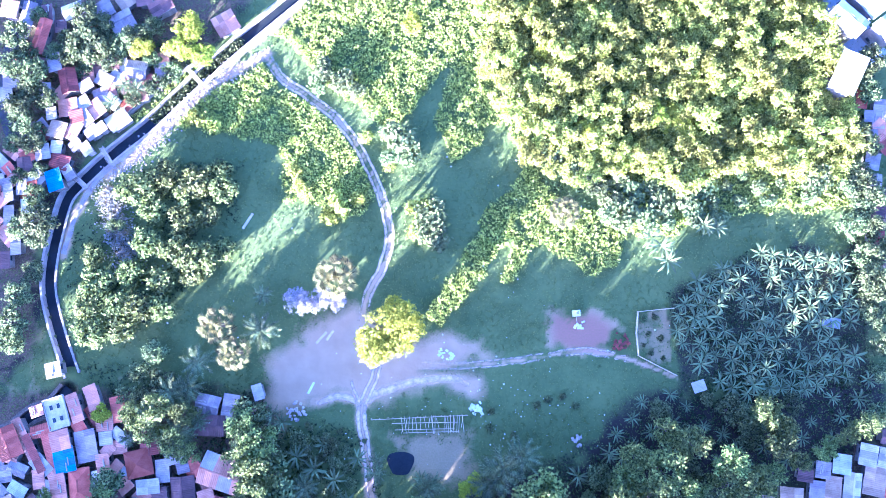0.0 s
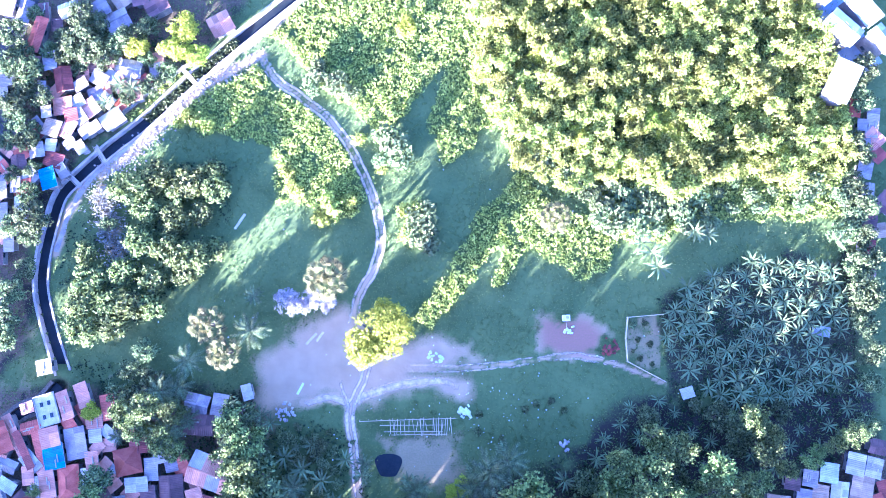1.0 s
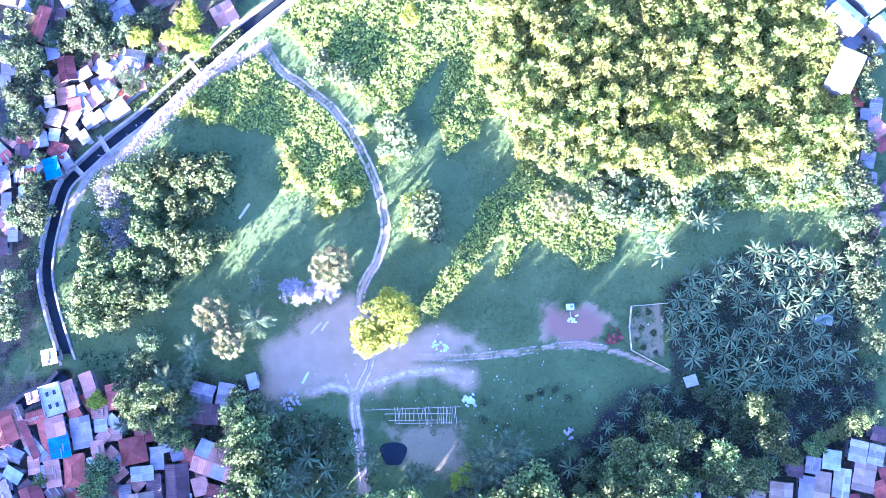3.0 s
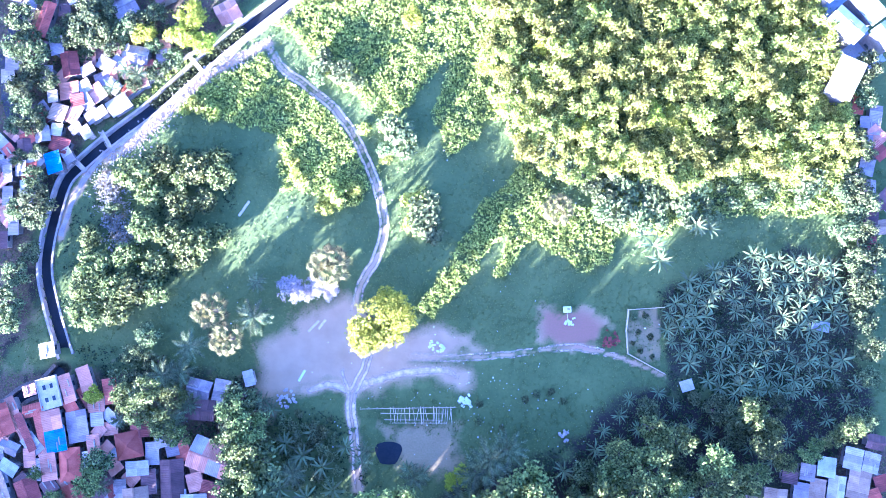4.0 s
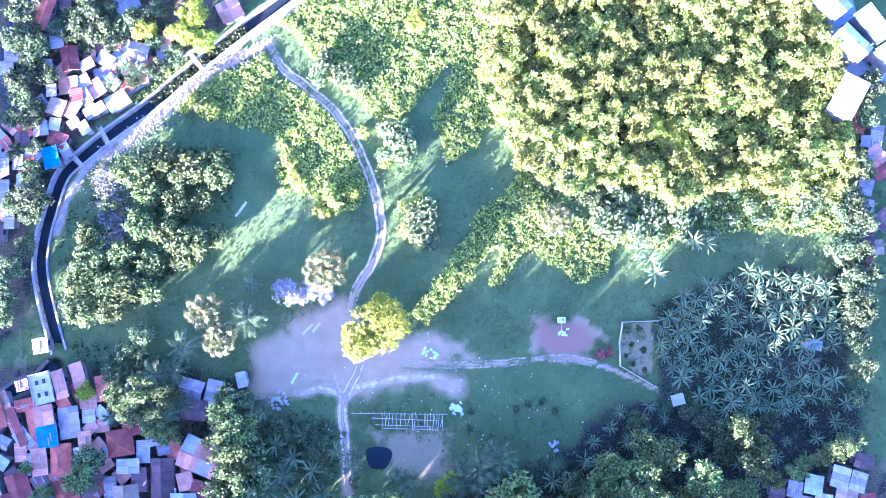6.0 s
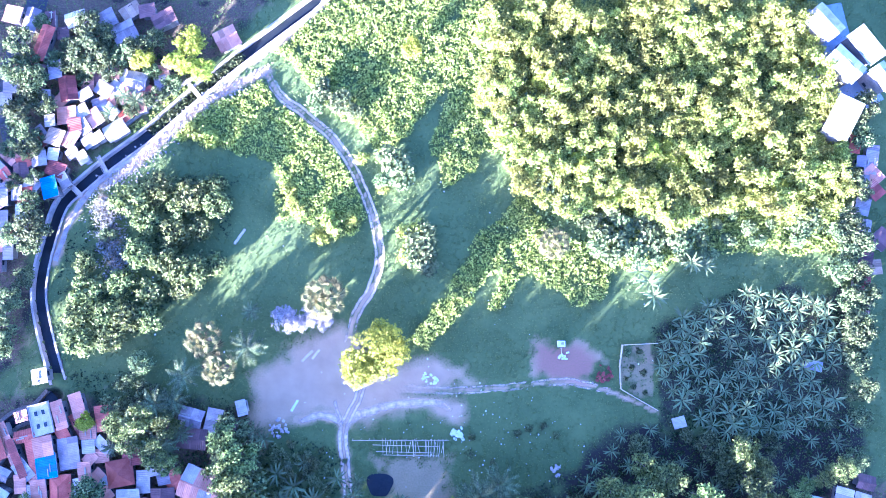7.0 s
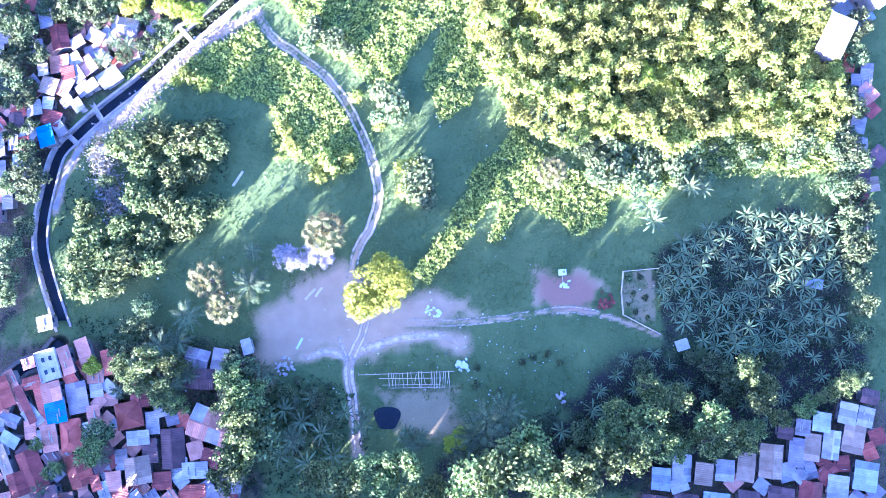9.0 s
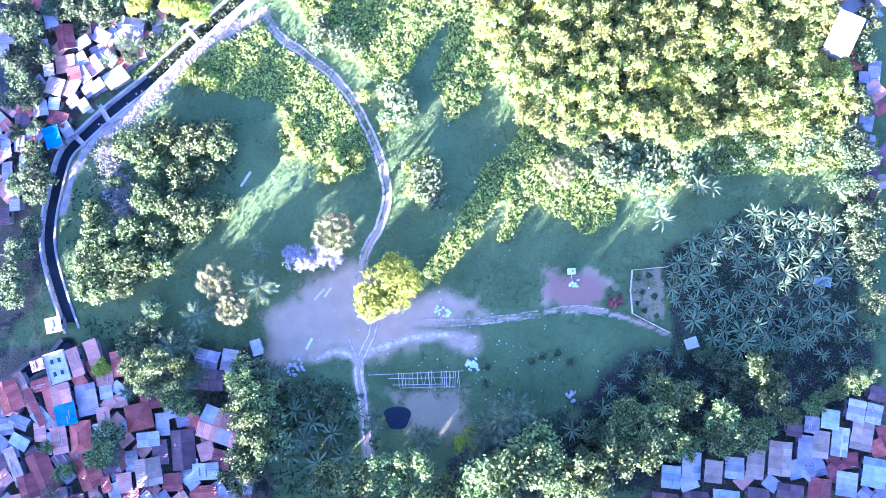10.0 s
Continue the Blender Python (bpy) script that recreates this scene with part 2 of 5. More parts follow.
LOOP = smooth_line([(-37.4, 42.7), (-41.7, 40.6), (-46.4, 37.7), (-52.3, 33.3), (-58.1, 26.8), (-65.0, 20.3), (-70.8, 15.4)])
STREET = smooth_line([(-87.4, 62.7), (-89.8, 52.3), (-92.0, 44.7), (-93.5, 37.1), (-92.2, 29.6), (-90.3, 22.2), (-90.9, 13.6)])
YARD = [(-36.1, -23.1), (-32.9, -20.2), (-27.2, -17.3), (-21.4, -13.9), (-17.9, -11.5), (-15.5, -16.2), (-10.8, -20.8), (-5.0, -20.3), (0.8, -18.6), (7.8, -19.2), (9.2, -22.3), (2.0, -23.7), (-4.4, -24.3), (2.0, -25.5), (6.8, -27.8), (6.3, -30.3), (-0.4, -28.7), (-7.3, -28.9), (-11.9, -30.6), (-21.2, -30.0), (-25.8, -31.3), (-29.2, -32.8), (-34.9, -33.9)]
# North and loop outlines trace the sunlit patches, notched where shadow fingers fall.
SUNLIT_WEEDS_NORTH = [(-36.9, 47.2), (-27.4, 62.7), (13.5, 62.6), (10.8, 38.2), (17.8, 23.2), (21.3, 13.4), (38.9, 4.9), (38.8, 0.1), (32.7, -5.8), (21.0, 0.6), (18.6, -0.8), (13.8, -7.5), (10.9, -7.2), (15.6, 2.6), (-0.4, -15.6), (-4.4, -14.1), (9.8, 8.0), (17.0, 17.1), (14.6, 26.8), (10.6, 26.2), (6.7, 20.8), (1.5, 18.3), (-2.1, 27.6), (1.8, 39.4), (-0.2, 37.2), (-5.2, 31.6), (-12.5, 24.5), (-27.0, 38.3)]
SUNLIT_WEEDS_LOOP = [(-54.6, 29.5), (-38.0, 40.8), (-26.9, 33.2), (-17.1, 23.3), (-12.2, 12.3), (-16.9, 6.2), (-26.5, 8.7), (-33.7, 11.1), (-35.1, 22.1), (-46.0, 24.6)]
WEEDS_EAST = [(73.0, 17.0), (87.6, 19.4), (86.9, 8.4), (73.6, 7.3)]
WEEDS_EDGE = [(33.3, 5.0), (45.0, 2.5), (62.0, 7.5), (73.6, 8.0), (73.0, 18.0), (61.0, 18.5), (50.0, 15.5), (33.3, 17.0)]
WEEDS_BANK = [(-67.5, 27.5), (-52.8, 40.2), (-50.2, 38.4), (-63.0, 25.6)]
WEEDS = (SUNLIT_WEEDS_NORTH, SUNLIT_WEEDS_LOOP, WEEDS_EAST, WEEDS_EDGE, WEEDS_BANK)
RED_PATCH = [(22.5, -14.0), (26.6, -13.2), (32.5, -14.0), (35.3, -16.9), (33.4, -21.0), (26.4, -20.7), (23.0, -19.2)]
PLOT = [(40.4, -13.1), (46.8, -12.5), (47.3, -25.0), (40.4, -22.1)]
GARDEN = [(-10.0, -38.4), (5.1, -38.0), (6.3, -46.5), (0.5, -47.8), (-4.6, -46.4), (-7.5, -40.8)]
WHITE_SCRUB = smooth_line([(-70.6, 12.4), (-68.6, 7.6), (-67.1, 1.6), (-64.5, -3.2)])


GROVE = [(46.7, -9.4), (64.9, -1.0), (86.3, 0.0), (88.0, -28.0), (58.6, -28.8), (49.8, -26.4)]
SOUTH_WOOD = [(34.4, -34.2), (44.7, -28.7), (55.9, -29.8), (88.0, -26.0), (92.0, -40.0), (44.8, -56.0), (-2.7, -62.1), (4.6, -48.9), (24.0, -45.0), (31.0, -39.6)]
TOWN_WEST = [(-103.9, 60.1), (-37.3, 60.1), (-46.7, 47.2), (-55.0, 39.6), (-65.5, 29.6), (-75.7, 18.5), (-80.7, 12.4), (-83.1, 2.8), (-84.7, -9.0), (-81.8, -18.3), (-88.2, -27.5), (-100.0, -24.0)]
TOWN_SOUTH = [(-97.1, -32.0), (-83.6, -27.5), (-74.3, -28.7), (-52.4, -28.7), (-36.2, -28.8), (-32.6, -36.7), (-35.4, -58.8), (-97.0, -62.8)]
TOWN_EAST = [(44.3, -55.8), (68.9, -50.2), (81.1, -42.2), (95.5, -37.6), (98.1, -68.2), (42.8, -68.0)]


def soil(x, y):
    """How bare the earth is, 0 to 1."""
    n = lattice(x, y, 2.2, 3) * 0.6 + lattice(x, y, 0.9, 5) * 0.4
    wide = lattice(x, y, 7.0, 9)
    bare = np.zeros(np.shape(x))
    for line, half in ((NORTH_TRACK, 0.35), (SOUTH_TRACK, 0.9), (EAST_TRACK, 0.25), (FORK_WEST, 0.9), (FORK_EAST, 0.8), (LOOP, 0.8), (BANK_ROAD, 0.8)):
        bare = np.maximum(bare, np.clip(1.4 - (distance(x, y, line) + (n - 0.5) * 1.2) / (half * 1.3), 0, 1))
    edge = distance(x, y, np.array(YARD + YARD[:1]))
    edge = np.where(inside(x, y, YARD), edge, -edge)
    bare = np.maximum(bare, np.clip(0.55 + (edge + (n - 0.5) * 2.5 + (wide - 0.5) * 3) / 4.5, 0, 1))
    edge = distance(x, y, np.array(RED_PATCH + RED_PATCH[:1]))
    edge = np.where(inside(x, y, RED_PATCH), edge, -edge)
    bare = np.maximum(bare, np.clip(0.5 + (edge + (n - 0.5) * 5) / 3.5, 0, 0.7))
    bare = np.maximum(bare, np.clip(inside(x, y, PLOT) * (n * 1.1 - 0.1), 0, 0.5))
    edge = distance(x, y, np.array(GARDEN + GARDEN[:1]))
    edge = np.where(inside(x, y, GARDEN), edge, -edge)
    bare = np.maximum(bare, np.clip(0.36 + (edge + (n - 0.5) * 4) / 5, 0, 0.55))
    bare = np.maximum(bare, np.clip(0.9 - (distance(x, y, WHITE_SCRUB) + (n - 0.5) * 5) / 2.4, 0, 0.8))
    for town in (TOWN_WEST, TOWN_SOUTH, TOWN_EAST):
        edge = distance(x, y, np.array(town + town[:1]))
        edge = np.where(inside(x, y, town), edge, -edge)
        bare = np.maximum(bare, np.clip(0.1 + edge / 6 + (n - 0.5) * 1.6, 0, 0.25))
    return bare


def red_earth(x, y):
    edge = distance(x, y, np.array(RED_PATCH + RED_PATCH[:1]))
    return np.clip(0.6 + np.where(inside(x, y, RED_PATCH), edge, -edge) / 2.5, 0, 1)


def shaded_earth(x, y):
    """Earth and leaf litter painted dark as woodland and alley shade, 0 to 1."""
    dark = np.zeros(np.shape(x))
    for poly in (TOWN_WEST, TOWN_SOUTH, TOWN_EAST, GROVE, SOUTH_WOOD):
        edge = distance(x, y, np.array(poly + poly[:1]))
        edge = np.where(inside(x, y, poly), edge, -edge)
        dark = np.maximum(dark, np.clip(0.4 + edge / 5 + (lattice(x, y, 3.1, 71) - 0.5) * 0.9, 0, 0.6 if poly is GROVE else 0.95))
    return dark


HALF = 1.3


def ground_material():
    """Grass floor that gives way to bare earth by the mesh's own soil values."""
    mat = material("meadow_floor", (0.090, 0.130, 0.039), (0.155, 0.197, 0.061), 0.12, rough=0.95, bump=0.8, spread=0.0, fine=14)
    n, ln = mat.node_tree.nodes, mat.node_tree.links
    bsdf = n["Principled BSDF"]
    turf = bsdf.inputs["Base Color"].links[0].from_socket
    geo, noise_a, noise_b = n.new("ShaderNodeNewGeometry"), n.new("ShaderNodeTexNoise"), n.new("ShaderNodeTexNoise")
    noise_a.inputs["Scale"].default_value, noise_a.inputs["Detail"].default_value = 0.3, 8
    noise_b.inputs["Scale"].default_value, noise_b.inputs["Detail"].default_value = 3.0, 6
    for t in (noise_a, noise_b):
        ln.new(geo.outputs["Position"], t.inputs["Vector"])
    earth = n.new("ShaderNodeMix")
    earth.data_type = "RGBA"
    earth.inputs["A"].default_value, earth.inputs["B"].default_value = (0.37, 0.255, 0.14, 1), (0.56, 0.41, 0.24, 1)
    ln.new(noise_a.outputs[0], earth.inputs["Factor"])
    red = n.new("ShaderNodeMix")
    red.data_type = "RGBA"
    red.inputs["B"].default_value = (0.36, 0.185, 0.125, 1)
    attr_red, attr_soil = n.new("ShaderNodeAttribute"), n.new("ShaderNodeAttribute")
    attr_red.attribute_name, attr_soil.attribute_name = "red_earth", "soil"
    ln.new(attr_red.outputs["Fac"], red.inputs["Factor"])
    ln.new(earth.outputs["Result"], red.inputs["A"])
    rough_edge = n.new("ShaderNodeMath")
    rough_edge.operation = "MULTIPLY_ADD"
    ln.new(noise_b.outputs[0], rough_edge.inputs[0])
    rough_edge.inputs[1].default_value = 0.5
    ln.new(attr_soil.outputs["Fac"], rough_edge.inputs[2])
    step = n.new("ShaderNodeMapRange")
    step.inputs["From Min"].default_value, step.inputs["From Max"].default_value = 0.35, 1.05
    ln.new(rough_edge.outputs[0], step.inputs["Value"])
    both = n.new("ShaderNodeMix")
    both.data_type = "RGBA"
    ln.new(step.outputs[0], both.inputs["Factor"])
    # Mixes in the dark floor colour that stands for shade under trees and houses.
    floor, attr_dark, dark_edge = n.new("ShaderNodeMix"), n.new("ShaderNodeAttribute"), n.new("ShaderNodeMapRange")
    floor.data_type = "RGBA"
    attr_dark.attribute_name = "shaded_earth"
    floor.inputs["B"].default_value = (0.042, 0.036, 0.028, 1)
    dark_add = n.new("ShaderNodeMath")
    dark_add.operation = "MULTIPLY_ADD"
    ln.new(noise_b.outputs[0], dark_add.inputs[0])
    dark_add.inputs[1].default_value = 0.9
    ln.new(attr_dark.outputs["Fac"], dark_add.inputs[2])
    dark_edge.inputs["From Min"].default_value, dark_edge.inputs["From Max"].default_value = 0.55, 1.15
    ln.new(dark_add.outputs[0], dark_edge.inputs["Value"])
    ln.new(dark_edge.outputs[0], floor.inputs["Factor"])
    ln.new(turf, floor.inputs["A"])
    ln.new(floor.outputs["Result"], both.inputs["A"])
    ln.new(red.outputs["Result"], both.inputs["B"])
    ln.new(both.outputs["Result"], bsdf.inputs["Base Color"])
    return mat


# ---- ground: one sheet, fine where the camera flies, out to the horizon ----
def build_ground():
    xs, ys = np.arange(-126, 126.1, 0.65), np.arange(-90, 90.1, 0.65)
    xs = np.r_[-3000, -900, -300, xs, 300, 900, 3000]
    ys = np.r_[-3000, -900, -300, ys, 300, 900, 3000]
    gx, gy = np.meshgrid(xs, ys)
    x, y = gx.ravel(), gy.ravel()
    z = (lattice(x, y, 14, 1) - 0.5) * 0.35 + (lattice(x, y, 3, 2) - 0.5) * 0.12
    bare = soil(x, y)
    z = z * (1 - 0.8 * np.clip(bare * 1.5, 0, 1))
    for line, deep in ((CANAL, 2.2), (CREEK, 1.6)):
        d = distance(x, y, line)
        z = np.where(d < 6, z * np.clip((d - 3) / 3, 0, 1), z)
        z = np.where(d < HALF + 0.15, -deep, z)
    far = np.maximum(np.abs(x) / 126, np.abs(y) / 90) > 1.05
    z[far] = 0
    w = len(xs)
    i = (np.arange(len(ys) - 1)[:, None] * w + np.arange(w - 1)[None, :]).ravel()
    me = data_of("ground", np.stack([x, y, z], 1), np.stack([i, i + 1, i + 1 + w, i + w], 1), ground_material(), True)
    for name, values in (("soil", bare), ("red_earth", red_earth(x, y)), ("shaded_earth", shaded_earth(x, y))):
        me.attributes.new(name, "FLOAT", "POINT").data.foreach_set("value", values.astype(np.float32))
    tagged(new("ground", me), "grassy meadow ground with bare dusty patches", "ground", kind="structure")


build_ground()


def ribbon(line, low, high, z_low, z_high=None, wobble=0.0, seed=0):
    """A strip beside a line from low to high metres off it."""
    s = sideways(line)
    a = line + s * (low + (lattice(line[:, 0], line[:, 1], 1.7, seed) - 0.5) * wobble)[:, None]
    b = line + s * (high + (lattice(line[:, 0], line[:, 1], 1.9, seed + 1) - 0.5) * wobble)[:, None]
    n = len(line)
    z_high = z_low if z_high is None else z_high
    verts = [(*p, z_low) for p in a] + [(*p, z_high) for p in b]
    return verts, [(i, i + 1, n + i + 1, n + i) for i in range(n - 1)]


def slab(line, low, high, bottom, top):
    """A strip with depth: a wall or kerb along a line."""
    s = sideways(line)
    low, high = np.broadcast_to(low, len(line)), np.broadcast_to(high, len(line))
    a, b = line + s * low[:, None], line + s * high[:, None]
    n = len(line)
    verts = [(*p, z) for p, z in ((q, h) for r, h in ((a, bottom), (a, top), (b, top), (b, bottom)) for q in r)]
    faces = []
    for k in range(4):
        j = (k + 1) % 4
        faces += [(k * n + i, j * n + i, j * n + i + 1, k * n + i + 1) for i in range(n - 1)]
    return verts, faces + [(0, n, 2 * n, 3 * n), (4 * n - 1, 3 * n - 1, 2 * n - 1, n - 1)]


def build_canal():
    for line, name, label in ((CANAL, "canal_wall", "weathered concrete canal wall"), ):
        for low, high in ((-HALF - 0.5, -HALF), (HALF, HALF + 0.45)):
            v, f = slab(line, low, high, -2.4, 0.22)
            tagged(new(name, data_of(name, v, f, CONCRETE)), label + " with pale coping", "canal wall", kind="structure")
    v, f = ribbon(CANAL, -HALF - 0.1, HALF + 0.1, -1.15)
    tagged(new("water", data_of("water", v, f, WATER)), "dark murky water in the canal", "water", kind="structure")
    v, f = ribbon(CREEK, -HALF - 0.1, HALF + 0.1, -0.9)
    tagged(new("water", data_of("water", v, f, WATER)), "dark creek water beside the houses", "water", kind="structure")
    for side in (-1, 1):
        v, f = slab(CREEK, side * (HALF - 0.1), side * (HALF + 0.7), -2, 0.1)
        tagged(new("creek_bank", data_of("creek_bank", v, f, BARK)), "dark earth bank of the creek", "bank", kind="structure")


build_canal()
v, f = slab(smooth_line([(-67.2, 28.6), (-64.4, 31.4), (-58.5, 36.4), (-53.0, 40.4)]), -0.35, 0.35, -0.4, 0.55)
tagged(new("retaining_wall", data_of("retaining_wall", v, f, CONCRETE)), "pale concrete retaining wall on the canal's town side", "wall", kind="structure")


def soft_dust():
    """Dust that thins out to nothing at the strip's edges."""
    mat = material("trodden_dust", (0.66, 0.49, 0.35), (0.85, 0.68, 0.53), 0.5, rough=0.95, bump=0.4, spread=0.0)
    n, ln = mat.node_tree.nodes, mat.node_tree.links
    fade, grain, geo = n.new("ShaderNodeAttribute"), n.new("ShaderNodeTexNoise"), n.new("ShaderNodeNewGeometry")
    fade.attribute_name = "fade"
    grain.inputs["Scale"].default_value, grain.inputs["Detail"].default_value = 1.1, 6
    ln.new(geo.outputs["Position"], grain.inputs["Vector"])
    add = n.new("ShaderNodeMath")
    add.operation = "MULTIPLY_ADD"
    ln.new(grain.outputs[0], add.inputs[0])
    add.inputs[1].default_value = 1.1
    ln.new(fade.outputs["Fac"], add.inputs[2])
    step = n.new("ShaderNodeMapRange")
    step.inputs["From Min"].default_value, step.inputs["From Max"].default_value = 0.75, 1.65
    ln.new(add.outputs[0], step.inputs["Value"])
    ln.new(step.outputs[0], n["Principled BSDF"].inputs["Alpha"])
    return mat


SOFT_DUST = soft_dust()


def rut(line, middle, half, label, name="dirt_track", z=0.06, taper=1.0, worn=1.0):
    """A wheel rut: a strip five rows wide whose edges fade into the ground."""
    s, n = sideways(line), len(line)
    verts, fade = [], []
    for f, a in ((-1, 0), (-0.45, 0.8), (0, 1), (0.45, 0.8), (1, 0)):
        off = middle + f * half * (np.linspace(1, taper, n)) + (lattice(line[:, 0], line[:, 1], 2.3, 13) - 0.5) * 0.4
        verts += [(*p, z) for p in line + s * off[:, None]]
        ends = np.clip(np.minimum(np.arange(n), np.arange(n)[::-1]) / (n * 0.15), 0, 1)
        fade += list(a * worn * (0.35 + 0.65 * ends))
    faces = [(r * n + i, r * n + i + 1, (r + 1) * n + i + 1, (r + 1) * n + i) for r in range(4) for i in range(n - 1)]
    me = data_of(name, verts, faces, SOFT_DUST)
    me.attributes.new("fade", "FLOAT", "POINT").data.foreach_set("value", fade)
    tagged(new(name, me), label, "dirt track", kind="structure")


def build_tracks():
    for off in (-0.75, 0.75):
        rut(NORTH_TRACK, off, 0.5, "pale wheel rut of the dirt track through the meadow")
        rut(EAST_TRACK, off * 0.8, 0.38, "thin pale wheel rut of the field track", worn=0.62)
        rut(SOUTH_TRACK, off * 0.85, 0.75, "pale dusty wheel rut leading south out of the yard", z=0.09, taper=0.5)
        rut(FORK_MID, off * 0.8, 0.5, "pale wheel rut running under the yellow tree", z=0.085)
    rut(FORK_STUB, 0, 0.5, "short pale rut ending in the yard", z=0.08, worn=0.8)
    for line, half in ((FORK_WEST, 1.2), (FORK_EAST, 1.3)):
        rut(line, 0, half, "pale dusty wheel rut fanning over the yard", z=0.075, taper=0.7, worn=0.9)
    v, f = ribbon(STREET, -2.2, 2.2, 0.12, wobble=0.4, seed=23)
    tagged(new("street", data_of("street", v, f, ASPHALT)), "narrow grey street between the western houses", "road", kind="structure")
    v, f = ribbon(BANK_ROAD, -0.4, 0.7, 0.1, wobble=0.5, seed=20)
    tagged(new("road", data_of("road", v, f, CONCRETE)), "narrow pale concrete lane along the canal", "road", kind="structure")


build_tracks()


# ---- houses ----
def sheet_mesh(wide, long, mat):
    """One corrugated roofing sheet lying along x, with its near edge at 0."""
    n = 8
    verts = []
    for j in range(n + 1):
        y = (j / n - 0.5) * wide
        verts += [(0, y, 0.035 * (j % 2)), (long, y, 0.035 * (j % 2))]
    return data_of("sheet", verts, [(2 * j, 2 * j + 1, 2 * j + 3, 2 * j + 2) for j in range(n)], mat)


def slope(roof, x0, x1, z0, z1, l, mat, second=None):
    """Cover one slope with overlapping sheets, eave at x0 and ridge at x1, as parts of the roof."""
    run = math.hypot(x1 - x0, z1 - z0)
    rows = 2 if run > 3.6 else 1
    n = max(2, round(l / 1.35))
    data = sheet_mesh(l / n + 0.06, run / rows + 0.12, mat)
    other = sheet_mesh(l / n + 0.06, run / rows + 0.12, second) if second else data
    turn = math.degrees(math.atan2(z1 - z0, abs(x1 - x0)))
    for r in range(rows):
        for k in range(n):
            s = r / rows - 0.02 - rnd.uniform(0, 0.03) * (r == 0)
            m = pose(x0 + (x1 - x0) * s, -l / 2 + (k + 0.5) * l / n, z0 + (z1 - z0) * s + 0.05 + 0.045 * r + 0.02 * (k % 2), 0, 0, 0 if x1 > x0 else 180)
            part("sheet", other if rnd.random() < 0.45 else data, roof, m=m @ pose(0, 0, 0, 0, -turn, rnd.uniform(-0.8, 0.8)))


